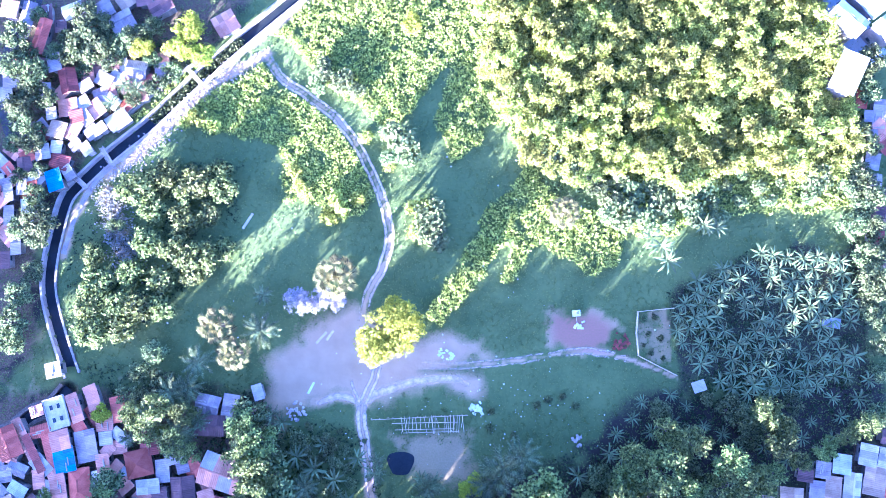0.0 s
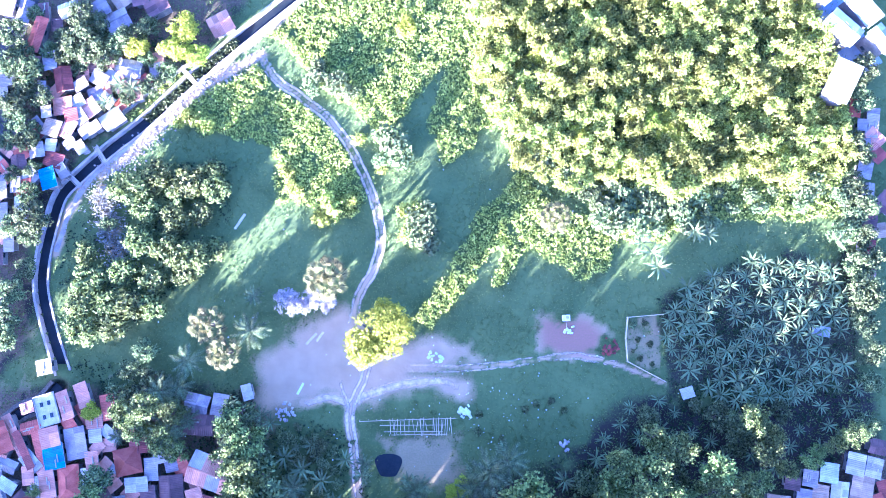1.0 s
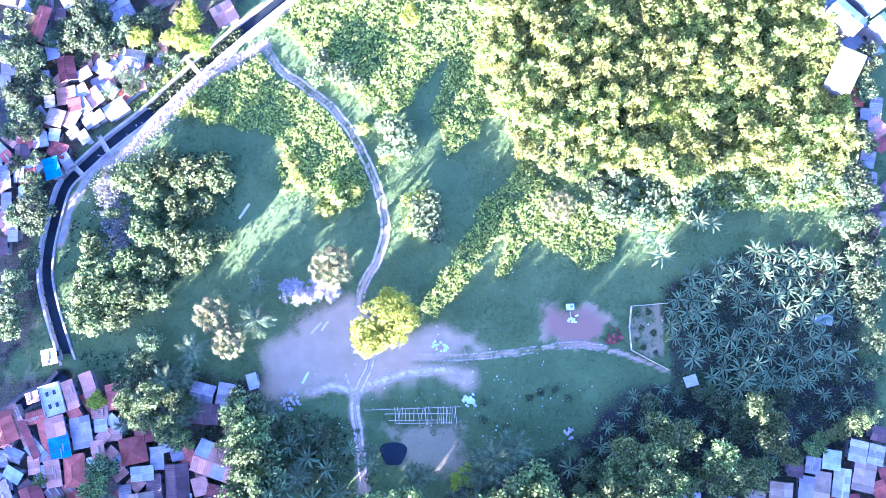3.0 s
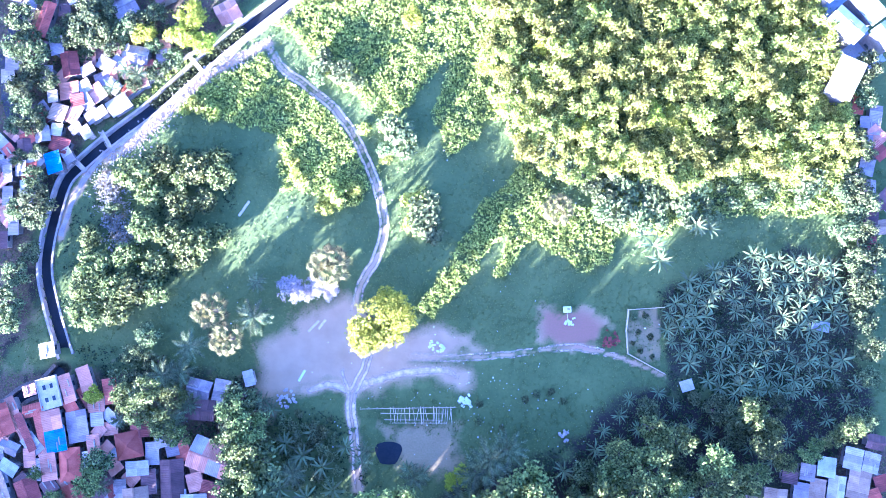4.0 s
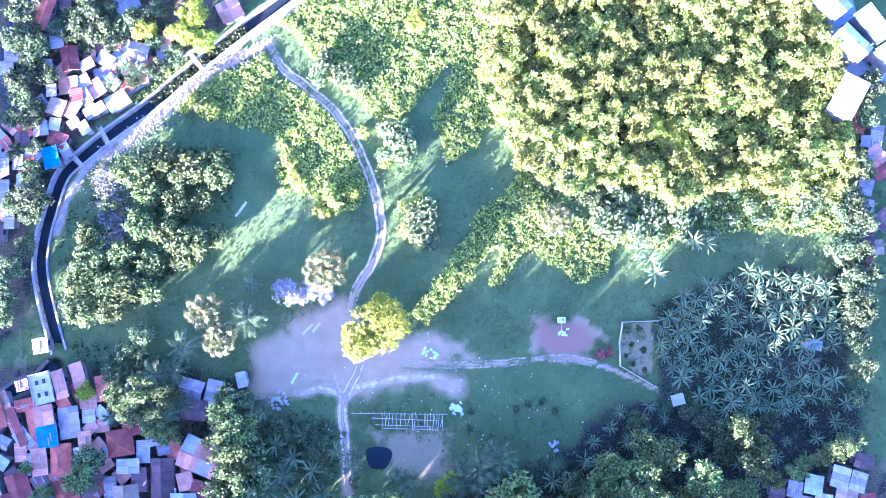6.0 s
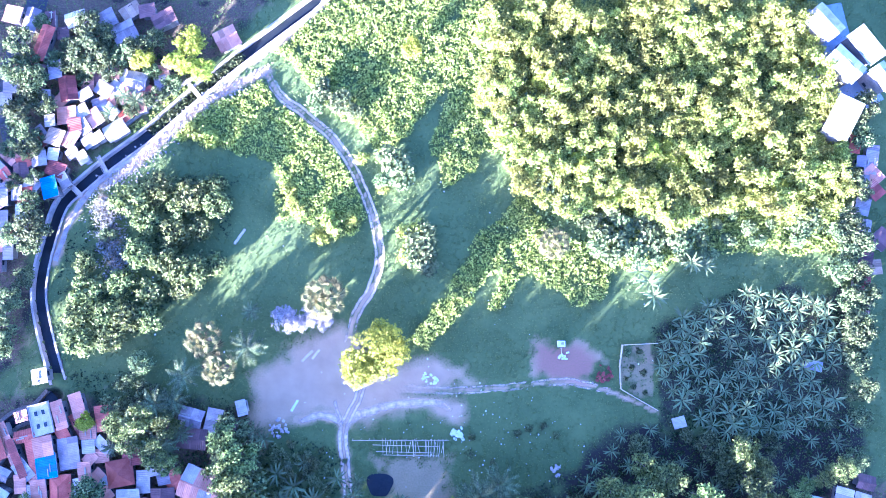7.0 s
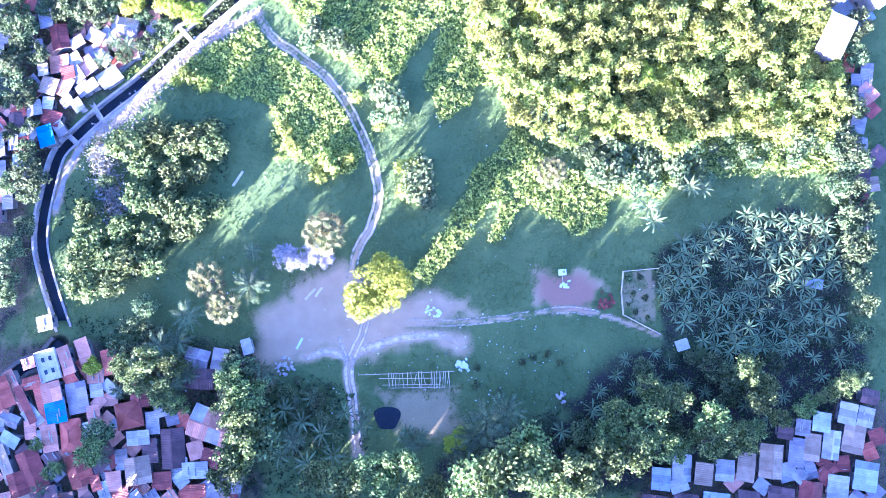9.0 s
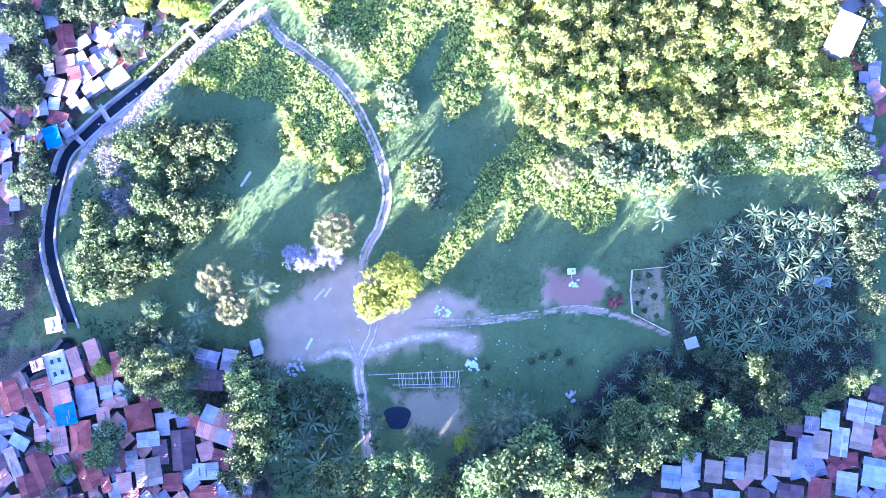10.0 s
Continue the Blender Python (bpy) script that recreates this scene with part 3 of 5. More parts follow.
def house(x, y, w, l, rot, colour, form, height=2.6, second=None):
    """A small house: plastered walls, sheet roof, door and windows."""
    h = height + rnd.uniform(-0.4, 0.4)
    words = {"gable": "gabled", "shed": "lean-to", "flat": "flat-roofed", "hip": "hip-roofed"}[form]
    thing = empty("house", f"small {words} house with a {ROOF_WORDS[colour]} sheet roof", "house", "houses of the settlement", pose(x, y, 0, 0, 0, rot))
    if form == "gable" and w > l:
        thing.matrix_basis = pose(x, y, 0, 0, 0, rot + 90)
        w, l = l, w
    ww, wl = w - 0.9, l - 0.9
    rise = {"gable": 0.18 * w, "shed": 0.10 * w, "flat": 0.0, "hip": 0.22 * w}[form]
    # walls
    bms = [box(0.14, wl, h, (s * (ww / 2 - 0.07), 0, -0.3)) for s in (-1, 1)]
    bms += [box(ww - 0.28, 0.14, h, (0, s * (wl / 2 - 0.07), -0.3)) for s in (-1, 1)]
    part("wall", from_bm("wall", bms, PLASTER), thing)
    h -= 0.3
    mat = ROOF[colour]
    if form == "gable":
        deck = [(-w / 2, -l / 2, h), (0, -l / 2, h + rise), (w / 2, -l / 2, h), (-w / 2, l / 2, h), (0, l / 2, h + rise), (w / 2, l / 2, h)]
        deck += [(vx, vy, vz - 0.08) for vx, vy, vz in deck]
        roof = part("roof", data_of("roof", deck, [(0, 1, 4, 3), (1, 2, 5, 4), (9, 10, 7, 6), (10, 11, 8, 7), (0, 3, 9, 6), (2, 8, 11, 5), (0, 6, 7, 1), (1, 7, 8, 2), (3, 4, 10, 9), (4, 5, 11, 10)], TIMBER), thing)
        slope(roof, -w / 2, 0, h, h + rise, l, mat, second)
        slope(roof, w / 2, 0, h, h + rise, l, mat, second)
        part("ridge_cap", from_bm("ridge_cap", box(0.35, l + 0.1, 0.06, (0, 0, h + rise + 0.07), 0.02), mat), thing)
        for s in (-1, 1):
            v = [(-ww / 2, s * (wl / 2 - 0.02), h - 0.02), (ww / 2, s * (wl / 2 - 0.02), h - 0.02), (0, s * (wl / 2 - 0.02), h + rise * 0.92),
                 (-ww / 2, s * (wl / 2 - 0.14), h - 0.02), (ww / 2, s * (wl / 2 - 0.14), h - 0.02), (0, s * (wl / 2 - 0.14), h + rise * 0.92)]
            part("gable_end", data_of("gable_end", v, [(0, 1, 2), (5, 4, 3), (0, 2, 5, 3), (1, 4, 5, 2)], PLASTER), thing)
    elif form == "shed":
        deck = [(-w / 2, -l / 2, h), (w / 2, -l / 2, h + rise), (w / 2, l / 2, h + rise), (-w / 2, l / 2, h)]
        deck += [(vx, vy, vz - 0.08) for vx, vy, vz in deck]
        roof = part("roof", data_of("roof", deck, [(0, 1, 2, 3), (7, 6, 5, 4), (0, 4, 5, 1), (1, 5, 6, 2), (2, 6, 7, 3), (3, 7, 4, 0)], TIMBER), thing)
        slope(roof, -w / 2, w / 2, h, h + rise, l, mat)
        part("eave_board", from_bm("eave_board", box(0.06, l, 0.16, (w / 2 - 0.05, 0, h + rise - 0.12)), TIMBER), thing)
    elif form == "flat":
        part("roof", from_bm("roof", box(w, l, 0.18, (0, 0, h), 0.03), mat), thing)
        for k in range(4):
            part("roof_hatch", from_bm("roof_hatch", box(0.5, 0.9, 0.25, ((k % 2 - 0.5) * w * 0.35, (k // 2 - 0.5) * l * 0.4, h + 0.18), 0.02), GLASS), thing, "dark roof opening")
        for s in (-1, 1):
            part("parapet", from_bm("parapet", box(0.16, l, 0.35, (s * (w / 2 - 0.08), 0, h + 0.18), 0.02), mat), thing)
            part("parapet", from_bm("parapet", box(w - 0.32, 0.16, 0.35, (0, s * (l / 2 - 0.08), h + 0.18), 0.02), mat), thing)
    else:
        k = min(w, l) / 2
        e = max(l / 2 - k, 0.1)
        c = [(-w / 2, -l / 2, h), (w / 2, -l / 2, h), (w / 2, l / 2, h), (-w / 2, l / 2, h), (0, -e, h + rise), (0, e, h + rise)]
        part("roof", data_of("roof", c, [(0, 1, 4), (1, 2, 5, 4), (2, 3, 5), (3, 0, 4, 5), (3, 2, 1, 0)], mat), thing)
        part("ridge_cap", from_bm("ridge_cap", box(0.3, 2 * e + 0.2, 0.08, (0, 0, h + rise - 0.02), 0.02), mat), thing)
    side = rnd.choice((-1, 1))
    part("door", from_bm("door", box(0.9, 0.05, 1.95, (ww * 0.18, side * (wl / 2 + 0.022), 0.0), 0.01), TIMBER), thing, "plain wooden door")
    for s in (-1, 1):
        part("window", from_bm("window", box(0.05, 1.0, 0.8, (s * (ww / 2 + 0.022), wl * 0.15, 1.0), 0.01), GLASS), thing, "dark shuttered window")
    # clutter that holds sheets down
    if form in ("gable", "shed") and rnd.random() < 0.15:
        for _ in range(2):
            sx = rnd.uniform(-0.3, 0.3) * w
            zz = h + (rise * (1 - abs(sx) / (w / 2)) if form == "gable" else rise * (sx / w + 0.5))
            part("roof_weight", from_bm("roof_weight", box(0.22, 1.6, 0.12, (sx, rnd.uniform(-0.3, 0.3) * l, zz + 0.14), 0.02), TIMBER), thing, "old plank laid on the roof")
    return thing


HOUSES_SOUTH = [(-77.2, -33.0, 4.1, 6.2, 18, "white", "flat"), (-73.6, -32.0, 2.4, 5.7, 21, "salmon", "shed"), 
    (-70.4, -30.0, 2.6, 4.9, 21, "salmon", "shed"), (-81.1, -32.6, 2.6, 2.2, 18, "salmon", "shed"), 
    (-80.2, -36.5, 4.1, 2.4, 16, "red", "gable"), (-76.1, -38.3, 3.9, 3.9, 15, "salmon", "shed"), 
    (-78.3, -40.2, 2.1, 7.4, 18, "red", "shed"), (-75.0, -42.1, 4.1, 4.8, 13, "blue", "shed"), 
    (-71.0, -39.5, 4.1, 6.1, 13, "slate", "shed"), (-86.5, -38.8, 4.3, 6.2, 24, "red", "gable"), 
    (-83.4, -38.6, 1.9, 9.7, 28, "salmon", "shed"), (-81.4, -40.9, 1.6, 7.9, 28, "wine", "shed"), 
    (-84.5, -44.0, 3.8, 2.5, -22, "grey", "gable"), (-78.6, -48.2, 2.1, 4.2, -2, "grey", "shed"), 
    (-76.0, -47.5, 3.1, 5.2, 12, "salmon", "shed")]
HOUSES_SOUTHWEST = [(-71.9, -47.0, 4.2, 6.4, 8, "red", "hip"), (-83.9, -47.8, 3.7, 2.3, -27, "sky", "shed"), 
    (-86.3, -41.6, 3.5, 2.5, -17, "salmon", "gable"), (-84.7, -52.7, 2.1, 7.8, 24, "tan", "shed"), 
    (-79.1, -53.9, 4.2, 8.2, 24, "wine", "gable"), (-70.2, -53.8, 4.5, 6.5, 23, "red", "gable"), 
    (-64.9, -32.3, 2.8, 5.0, 13, "red", "shed"), (-58.7, -38.5, 3.8, 5.6, 8, "wine", "gable"), 
    (-60.4, -42.9, 5.2, 5.2, 13, "red", "hip"), (-58.2, -47.3, 4.5, 2.8, 6, "white", "shed"), 
    (-58.1, -53.7, 4.9, 5.3, 9, "tan", "gable"), (-51.4, -49.4, 4.5, 7.7, 6, "plum", "gable"), 
    (-46.5, -53.6, 5.0, 3.2, 5, "white", "shed"), (-81.7, -56.5, 3.8, 4.7, 19, "wine", "gable"), 
    (-62.8, -55.9, 3.0, 3.8, 8, "salmon", "shed")]
HOUSES_YARD = [(-47.2, -31.5, 4.6, 3.7, -13, "slate", "gable"), (-42.6, -31.9, 3.1, 4.8, -8, "grey", "shed"), 
    (-46.6, -35.6, 5.7, 3.9, -3, "plum", "gable"), (-39.8, -34.7, 3.7, 3.9, 7, "plum", "shed"), 
    (-42.7, -51.4, 5.2, 3.4, -13, "wine", "shed"), (-55.9, -49.9, 3.0, 4.7, 8, "plum", "shed"), 
    (-39.4, -56.1, 4.3, 3.8, -3, "grey", "shed"), (-67.2, -38.0, 2.6, 2.6, 8, "white", "shed"), 
    (-67.4, -42.7, 2.6, 3.5, 11, "salmon", "shed"), (-37.0, -29.0, 2.0, 3.1, 17, "white", "shed"), 
    (-76.4, -58.5, 5.1, 3.0, 14, "plum", "shed"), (-53.3, -55.8, 3.9, 3.4, 6, "wine", "shed"), 
    (-47.1, -57.8, 5.2, 2.5, 6, "red", "shed")]
HOUSES_WEST = [(-78.7, 35.7, 3.5, 5.2, 13, "wine", "gable"), (-75.1, 34.7, 3.0, 2.2, 31, "grey", "shed"), 
    (-71.2, 36.0, 3.7, 2.9, -27, "slate", "shed"), (-68.1, 27.4, 4.7, 3.5, 36, "white", "gable"), 
    (-72.7, 29.8, 3.0, 3.7, 36, "salmon", "shed"), (-74.7, 27.7, 2.3, 3.2, 36, "grey", "shed"), 
    (-78.7, 30.1, 4.0, 3.7, 8, "salmon", "shed"), (-80.5, 25.2, 3.6, 3.6, -16, "tan", "shed"), 
    (-77.1, 25.0, 2.7, 4.2, -27, "salmon", "shed"), (-76.6, 28.0, 2.8, 2.7, 13, "wine", "shed"), 
    (-80.7, 21.6, 2.4, 2.6, -6, "white", "shed"), (-83.5, 20.4, 3.0, 3.2, 13, "grey", "gable"), 
    (-86.6, 19.6, 3.0, 2.7, 27, "red", "shed"), (-79.8, 18.4, 4.1, 3.1, -17, "wine", "shed"), 
    (-73.4, 24.7, 2.8, 2.7, 36, "slate", "shed")]
HOUSES_CANAL = [(-80.4, 14.4, 3.2, 4.4, 18, "blue", "shed"), (-77.8, 16.0, 2.1, 3.2, 32, "grey", "shed"), 
    (-87.0, 17.5, 3.0, 3.6, 11, "plum", "gable"), (-87.2, 13.0, 2.1, 3.3, 4, "grey", "shed"), 
    (-89.9, 12.4, 1.9, 4.8, 9, "slate", "shed"), (-85.8, 8.0, 2.3, 5.0, 7, "sky", "shed"), 
    (-89.6, 7.1, 2.1, 4.0, 4, "slate", "shed"), (-85.3, 45.7, 2.7, 7.6, -14, "red", "gable"), 
    (-78.9, 51.5, 4.3, 3.1, 22, "white", "gable"), (-68.3, 49.0, 5.0, 4.3, 29, "slate", "gable"), 
    (-72.4, 51.2, 4.7, 3.8, 29, "slate", "shed"), (-46.2, 48.6, 4.8, 4.5, 30, "salmon", "gable"), 
    (-64.6, 38.2, 4.3, 3.9, -7, "grey", "gable"), (-70.0, 39.7, 3.1, 3.0, 8, "plum", "shed"), 
    (-75.5, 31.1, 2.6, 2.7, 32, "grey", "shed")]
HOUSES_NORTHWEST = [(-92.2, 51.6, 3.7, 3.7, -11, "salmon", "shed"), (-88.6, 50.9, 2.9, 5.0, -11, "slate", "gable"), 
    (-86.0, 38.5, 2.9, 4.9, -11, "plum", "shed"), (-90.6, 36.0, 3.6, 3.7, 4, "slate", "shed"), 
    (-91.8, 32.9, 2.8, 2.9, 4, "grey", "shed"), (-81.9, 39.7, 2.8, 3.8, 13, "slate", "shed"), 
    (-59.8, 52.2, 4.8, 3.3, 29, "plum", "shed"), (-71.6, 25.6, 2.3, 2.2, 36, "grey", "shed"), 
    (-76.7, 22.0, 2.5, 2.2, 36, "slate", "shed"), (-74.3, 21.1, 2.1, 2.7, 36, "grey", "shed"), 
    (-87.7, 1.3, 2.1, 4.7, 4, "slate", "shed"), (-89.8, -2.2, 2.3, 3.5, 4, "plum", "shed"), 
    (-78.4, -24.5, 3.1, 3.0, 13, "white", "shed"), (-83.5, 32.9, 2.6, 4.4, 8, "slate", "gable"), 
    (-81.8, 28.6, 2.1, 2.5, 8, "grey", "shed")]
HOUSES_EAST = [(89.1, 31.8, 2.6, 5.0, -9, "red", "shed"), (90.0, 27.8, 2.1, 2.9, -4, "slate", "shed"), 
    (90.2, 18.1, 3.3, 4.2, -14, "grey", "shed"), (90.3, 23.5, 2.6, 3.2, -4, "slate", "shed"), 
    (90.9, 14.1, 2.8, 3.1, -4, "grey", "gable"), (90.3, 7.3, 3.5, 3.1, -9, "plum", "shed"), 
    (79.1, -15.5, 3.9, 2.3, -9, "sky", "shed"), (89.9, 2.0, 3.5, 3.5, -4, "wine", "shed"), 
    (92.4, 28.4, 2.8, 7.4, -9, "slate", "shed"), (89.8, -3.8, 2.8, 4.7, -4, "plum", "gable")]
HOUSES_SOUTHEAST = [(46.8, -54.9, 4.1, 5.1, -5, "sky", "shed"), (51.1, -52.7, 4.3, 6.2, -5, "white", "gable"), 
    (55.3, -53.8, 3.9, 5.1, -6, "tan", "shed"), (59.6, -53.1, 4.1, 4.9, -4, "white", "shed"), 
    (63.9, -52.4, 3.9, 6.7, -7, "tan", "shed"), (69.1, -51.3, 5.2, 7.8, -6, "tan", "gable"), 
    (74.3, -49.6, 3.4, 6.7, -7, "slate", "shed"), (77.4, -48.5, 3.4, 6.3, -8, "tan", "shed"), 
    (81.3, -48.0, 3.9, 6.7, -9, "white", "gable"), (86.0, -46.8, 4.6, 6.8, -12, "tan", "shed"), 
    (75.7, -44.6, 3.2, 3.8, -9, "grey", "shed"), (79.5, -43.5, 3.9, 4.5, -9, "sky", "shed"), 
    (85.1, -41.8, 3.9, 5.0, -13, "white", "shed"), (88.5, -42.4, 3.4, 4.6, -14, "white", "shed")]
HOUSES_SOUTHEAST_BACK = [(45.5, -60.0, 5.6, 4.4, -5, "plum", "shed"), (51.7, -60.0, 5.7, 4.8, -5, "plum", "gable"), 
    (57.9, -59.5, 5.7, 4.4, -5, "sky", "shed"), (64.2, -59.3, 5.0, 4.8, -7, "plum", "gable"), 
    (70.5, -58.4, 5.7, 4.9, -8, "plum", "shed"), (76.8, -57.6, 5.2, 5.5, -8, "wine", "gable"), 
    (82.5, -56.5, 4.5, 5.6, -8, "white", "shed"), (87.8, -54.1, 5.0, 6.7, -10, "sky", "shed"), 
    (72.2, -45.7, 3.4, 2.9, -9, "plum", "shed"), (89.7, -38.4, 4.1, 3.4, -12, "plum", "gable")]
for row in (HOUSES_SOUTH + HOUSES_SOUTHWEST + HOUSES_YARD + HOUSES_WEST + HOUSES_CANAL + HOUSES_NORTHWEST + HOUSES_EAST
            + HOUSES_SOUTHEAST + HOUSES_SOUTHEAST_BACK):
    grow = 1.03 if row[0] < 0 else 0.87
    house(row[0], row[1], row[2] * grow, row[3] * grow, *row[4:])

def scatter(poly, gap, seed, most=400):
    """Places inside an outline, no two nearer than gap."""
    g = random.Random(seed)
    x0, x1 = min(p[0] for p in poly), max(p[0] for p in poly)
    y0, y1 = min(p[1] for p in poly), max(p[1] for p in poly)
    got = []
    for _ in range(12000):
        p = (g.uniform(x0, x1), g.uniform(y0, y1))
        if len(got) < most and inside(p[0], p[1], poly) and all((p[0] - q[0]) ** 2 + (p[1] - q[1]) ** 2 > gap * gap for q in got):
            got.append(p)
    return got


# ---- walled compound in the north-east ----
HALLS = [(85.3, 47.8, 4.8, 7.6, 47, "bright", "gable"), (89.6, 52.0, 4.2, 8.0, 38, "sky", "shed"), 
    (84.6, 36.2, 5.2, 9.0, -27, "bright", "shed"), (81.1, 56.8, 5.1, 7.4, 42, "white", "gable"), 
    (93.3, 45.3, 3.8, 5.9, 36, "sky", "gable")]
for row in HALLS:
    house(*row, height=6.0)


def infill(poly, count, seed):
    """Smaller shacks packed between the houses."""
    g = random.Random(seed)
    taken = [(r[0], r[1], min(r[2], r[3]) * 0.45 + 0.12 * max(r[2], r[3])) for r in HOUSES_SOUTH + HOUSES_SOUTHWEST + HOUSES_YARD + HOUSES_WEST + HOUSES_CANAL
             + HOUSES_NORTHWEST + HOUSES_EAST + HOUSES_SOUTHEAST + HOUSES_SOUTHEAST_BACK]
    rows = []
    for x, y in scatter(poly, 1.7, seed, 700):
        w, l = g.uniform(2.0, 3.6), g.uniform(2.6, 4.6)
        if len(rows) >= count or any(math.hypot(x - a, y - b) < r * 0.92 + 0.3 * (w + l) / 2 for a, b, r in taken) or distance(np.array(x), np.array(y), CANAL) < 5.2 or distance(np.array(x), np.array(y), CREEK) < 4.5:
            continue
        taken.append((x, y, 0.36 * (w + l) / 2))
        rows.append((x, y, w, l, g.choice((12, 15, 40, 45, -45)) + g.uniform(-8, 8), g.choice(("grey", "wine", "salmon", "plum", "salmon", "slate", "red", "tan", "white")), "shed"))
    return rows


SHACKS = infill([(-86.8, 23.4), (-81.5, 35.8), (-73.3, 40.9), (-64.7, 38.3), (-58.8, 42.1), (-53.8, 40.8), (-65.5, 30.2), (-75.8, 19.7), (-80.8, 13.6), (-85.5, 2.8), (-91.2, 0.4), (-94.8, 17.3)], 55, 3)
SHACKS += infill([(-89.4, -33.4), (-82.5, -33.3), (-72.3, -28.6), (-68.5, -34.3), (-60.1, -38.8), (-37.8, -47.7), (-38.5, -60.1), (-87.6, -60.6)], 110, 4)
SHACKS += infill([(-88.6, 52.3), (-61.7, 54.9), (-64.0, 49.8), (-71.2, 47.2), (-83.4, 47.2), (-87.7, 38.3), (-90.2, 38.4)], 7, 5)
SHACKS += infill([(45.5, -54.1), (68.9, -50.2), (79.9, -42.8), (91.6, -38.8), (90.3, -59.5), (45.3, -59.4)], 48, 8)
SHACKS += infill([(89.9, 34.3), (96.0, 34.3), (93.1, -4.8), (89.5, -4.7), (89.9, 16.9)], 4, 6)
for row in [(-44.0, -44.8, 6.4, 8.3, 71, "salmon", "gable")]:
    house(*row, second=ROOF["white"])
for row in SHACKS:
    house(*row, height=2.2)
COMPOUND = smooth_line([(77.5, 62.6), (79.5, 54.8), (82.2, 48.3), (84.9, 42.6)], 2.0)
v, f = slab(COMPOUND, -0.12, 0.12, -0.2, 2.2)
tagged(new("compound_wall", data_of("compound_wall", v, f, CONCRETE)), "pale concrete wall round the compound", "wall", kind="structure")
yard_line = smooth_line([(81.9, 62.6), (84.1, 54.1), (87.1, 47.0), (91.5, 39.4)])
v, f = ribbon(yard_line, -5.5, 6, 0.25)
tagged(new("pavement", data_of("pavement", v, f, material("blue_grey_paving", (0.24, 0.27, 0.32), (0.36, 0.40, 0.46), 0.5, bump=0.3))),
       "blue-grey concrete paving of the compound", "paving", kind="structure")


# ---- plants ----
def leaves(centres, normals, size, per, loose, gen, droop=0.0):
    """Folded diamond leaves scattered round cluster centres: verts and faces."""
    k = len(centres)
    c = np.repeat(centres, per, 0) + gen.normal(0, loose, (k * per, 3))
    nrm = np.repeat(normals, per, 0) + gen.normal(0, 0.55, (k * per, 3))
    nrm /= np.linalg.norm(nrm, axis=1)[:, None] + 1e-9
    a = np.cross(nrm, gen.normal(0, 1, (k * per, 3)))
    a /= np.linalg.norm(a, axis=1)[:, None] + 1e-9
    b = np.cross(nrm, a)
    s = size * gen.uniform(0.6, 1.35, (k * per, 1))
    a, b = a * s, b * s * 0.33
    v = np.stack([c - a * 0.5, c + b, c + a * 0.5 - nrm * s * droop, c - b], 1).reshape(-1, 3)
    return v, np.arange(k * per * 4).reshape(-1, 4)


def crown_points(count, radius, height, base, lobes, gen, ragged=0.0):
    """Places on the skin of several overlapping lobes, with their outward ways."""
    out_p, out_n = [], []
    for i in range(lobes):
        if i == 0:
            o, r = np.array([0, 0, base + height * 0.55]), radius * 0.62
        else:
            w, d = gen.uniform(0, 2 * math.pi), radius * gen.uniform(0.35, 0.68)
            rise, wide = ((0.3, 0.65), (0.28, 0.46)) if ragged < 0.3 else ((0.15, 0.9), (0.2, 0.36)) if ragged < 0.4 else ((0.1, 0.95), (0.15, 0.28))
            d *= 1 + ragged * 0.6
            o, r = np.array([d * math.cos(w), d * math.sin(w), base + height * gen.uniform(*rise)]), radius * gen.uniform(*wide)
        n = gen.normal(0, 1, (int(count / lobes), 3))
        n[:, 2] = np.abs(n[:, 2]) * 1.1 - 0.35
        n /= np.linalg.norm(n, axis=1)[:, None]
        rr = r * gen.uniform(0.72 - ragged, 1.08 + ragged, (len(n), 1))
        out_p.append(o + n * rr * np.array([1, 1, height / radius * 0.62]))
        out_n.append(n + np.array([0, 0, 0.5]))
    return np.vstack(out_p), np.vstack(out_n)


def broadleaf(name, label, category, leaf, seed, radius, height, trunk=2.2, lobes=7, clusters=170, per=11, size=0.55, group="", ragged=0.0):
    """A prototype tree, or bush: tapered trunk with limbs, crown of leaf clusters."""
    gen = np.random.default_rng(seed)
    thing = empty(name, label, category, group)
    pieces = [tube([(0, 0, -0.3), (0.1, 0.05, trunk * 0.6), (0.05, 0.1, trunk + height * 0.45)], [radius * 0.075, radius * 0.055, radius * 0.02])]
    for i in range(5):
        w = i * 2.5 + gen.uniform(0, 1)
        d = radius * gen.uniform(0.4, 0.65)
        pieces.append(tube([(0.08, 0.06, trunk * 0.75), (d * 0.45 * math.cos(w), d * 0.45 * math.sin(w), trunk + height * 0.2),
                            (d * math.cos(w), d * math.sin(w), trunk + height * 0.45)], [radius * 0.035, radius * 0.025, radius * 0.008], 5))
    part("trunk", data_of("trunk", *joined(pieces), BARK), thing, "grey-brown trunk with spreading limbs")
    p, n = crown_points(clusters, radius, height, trunk, lobes, gen, ragged)
    v, f = leaves(p, n, size, per, size * 0.6, gen, 0.2)
    part("crown", data_of("crown", v, f, LEAF[leaf]), thing)
    return thing


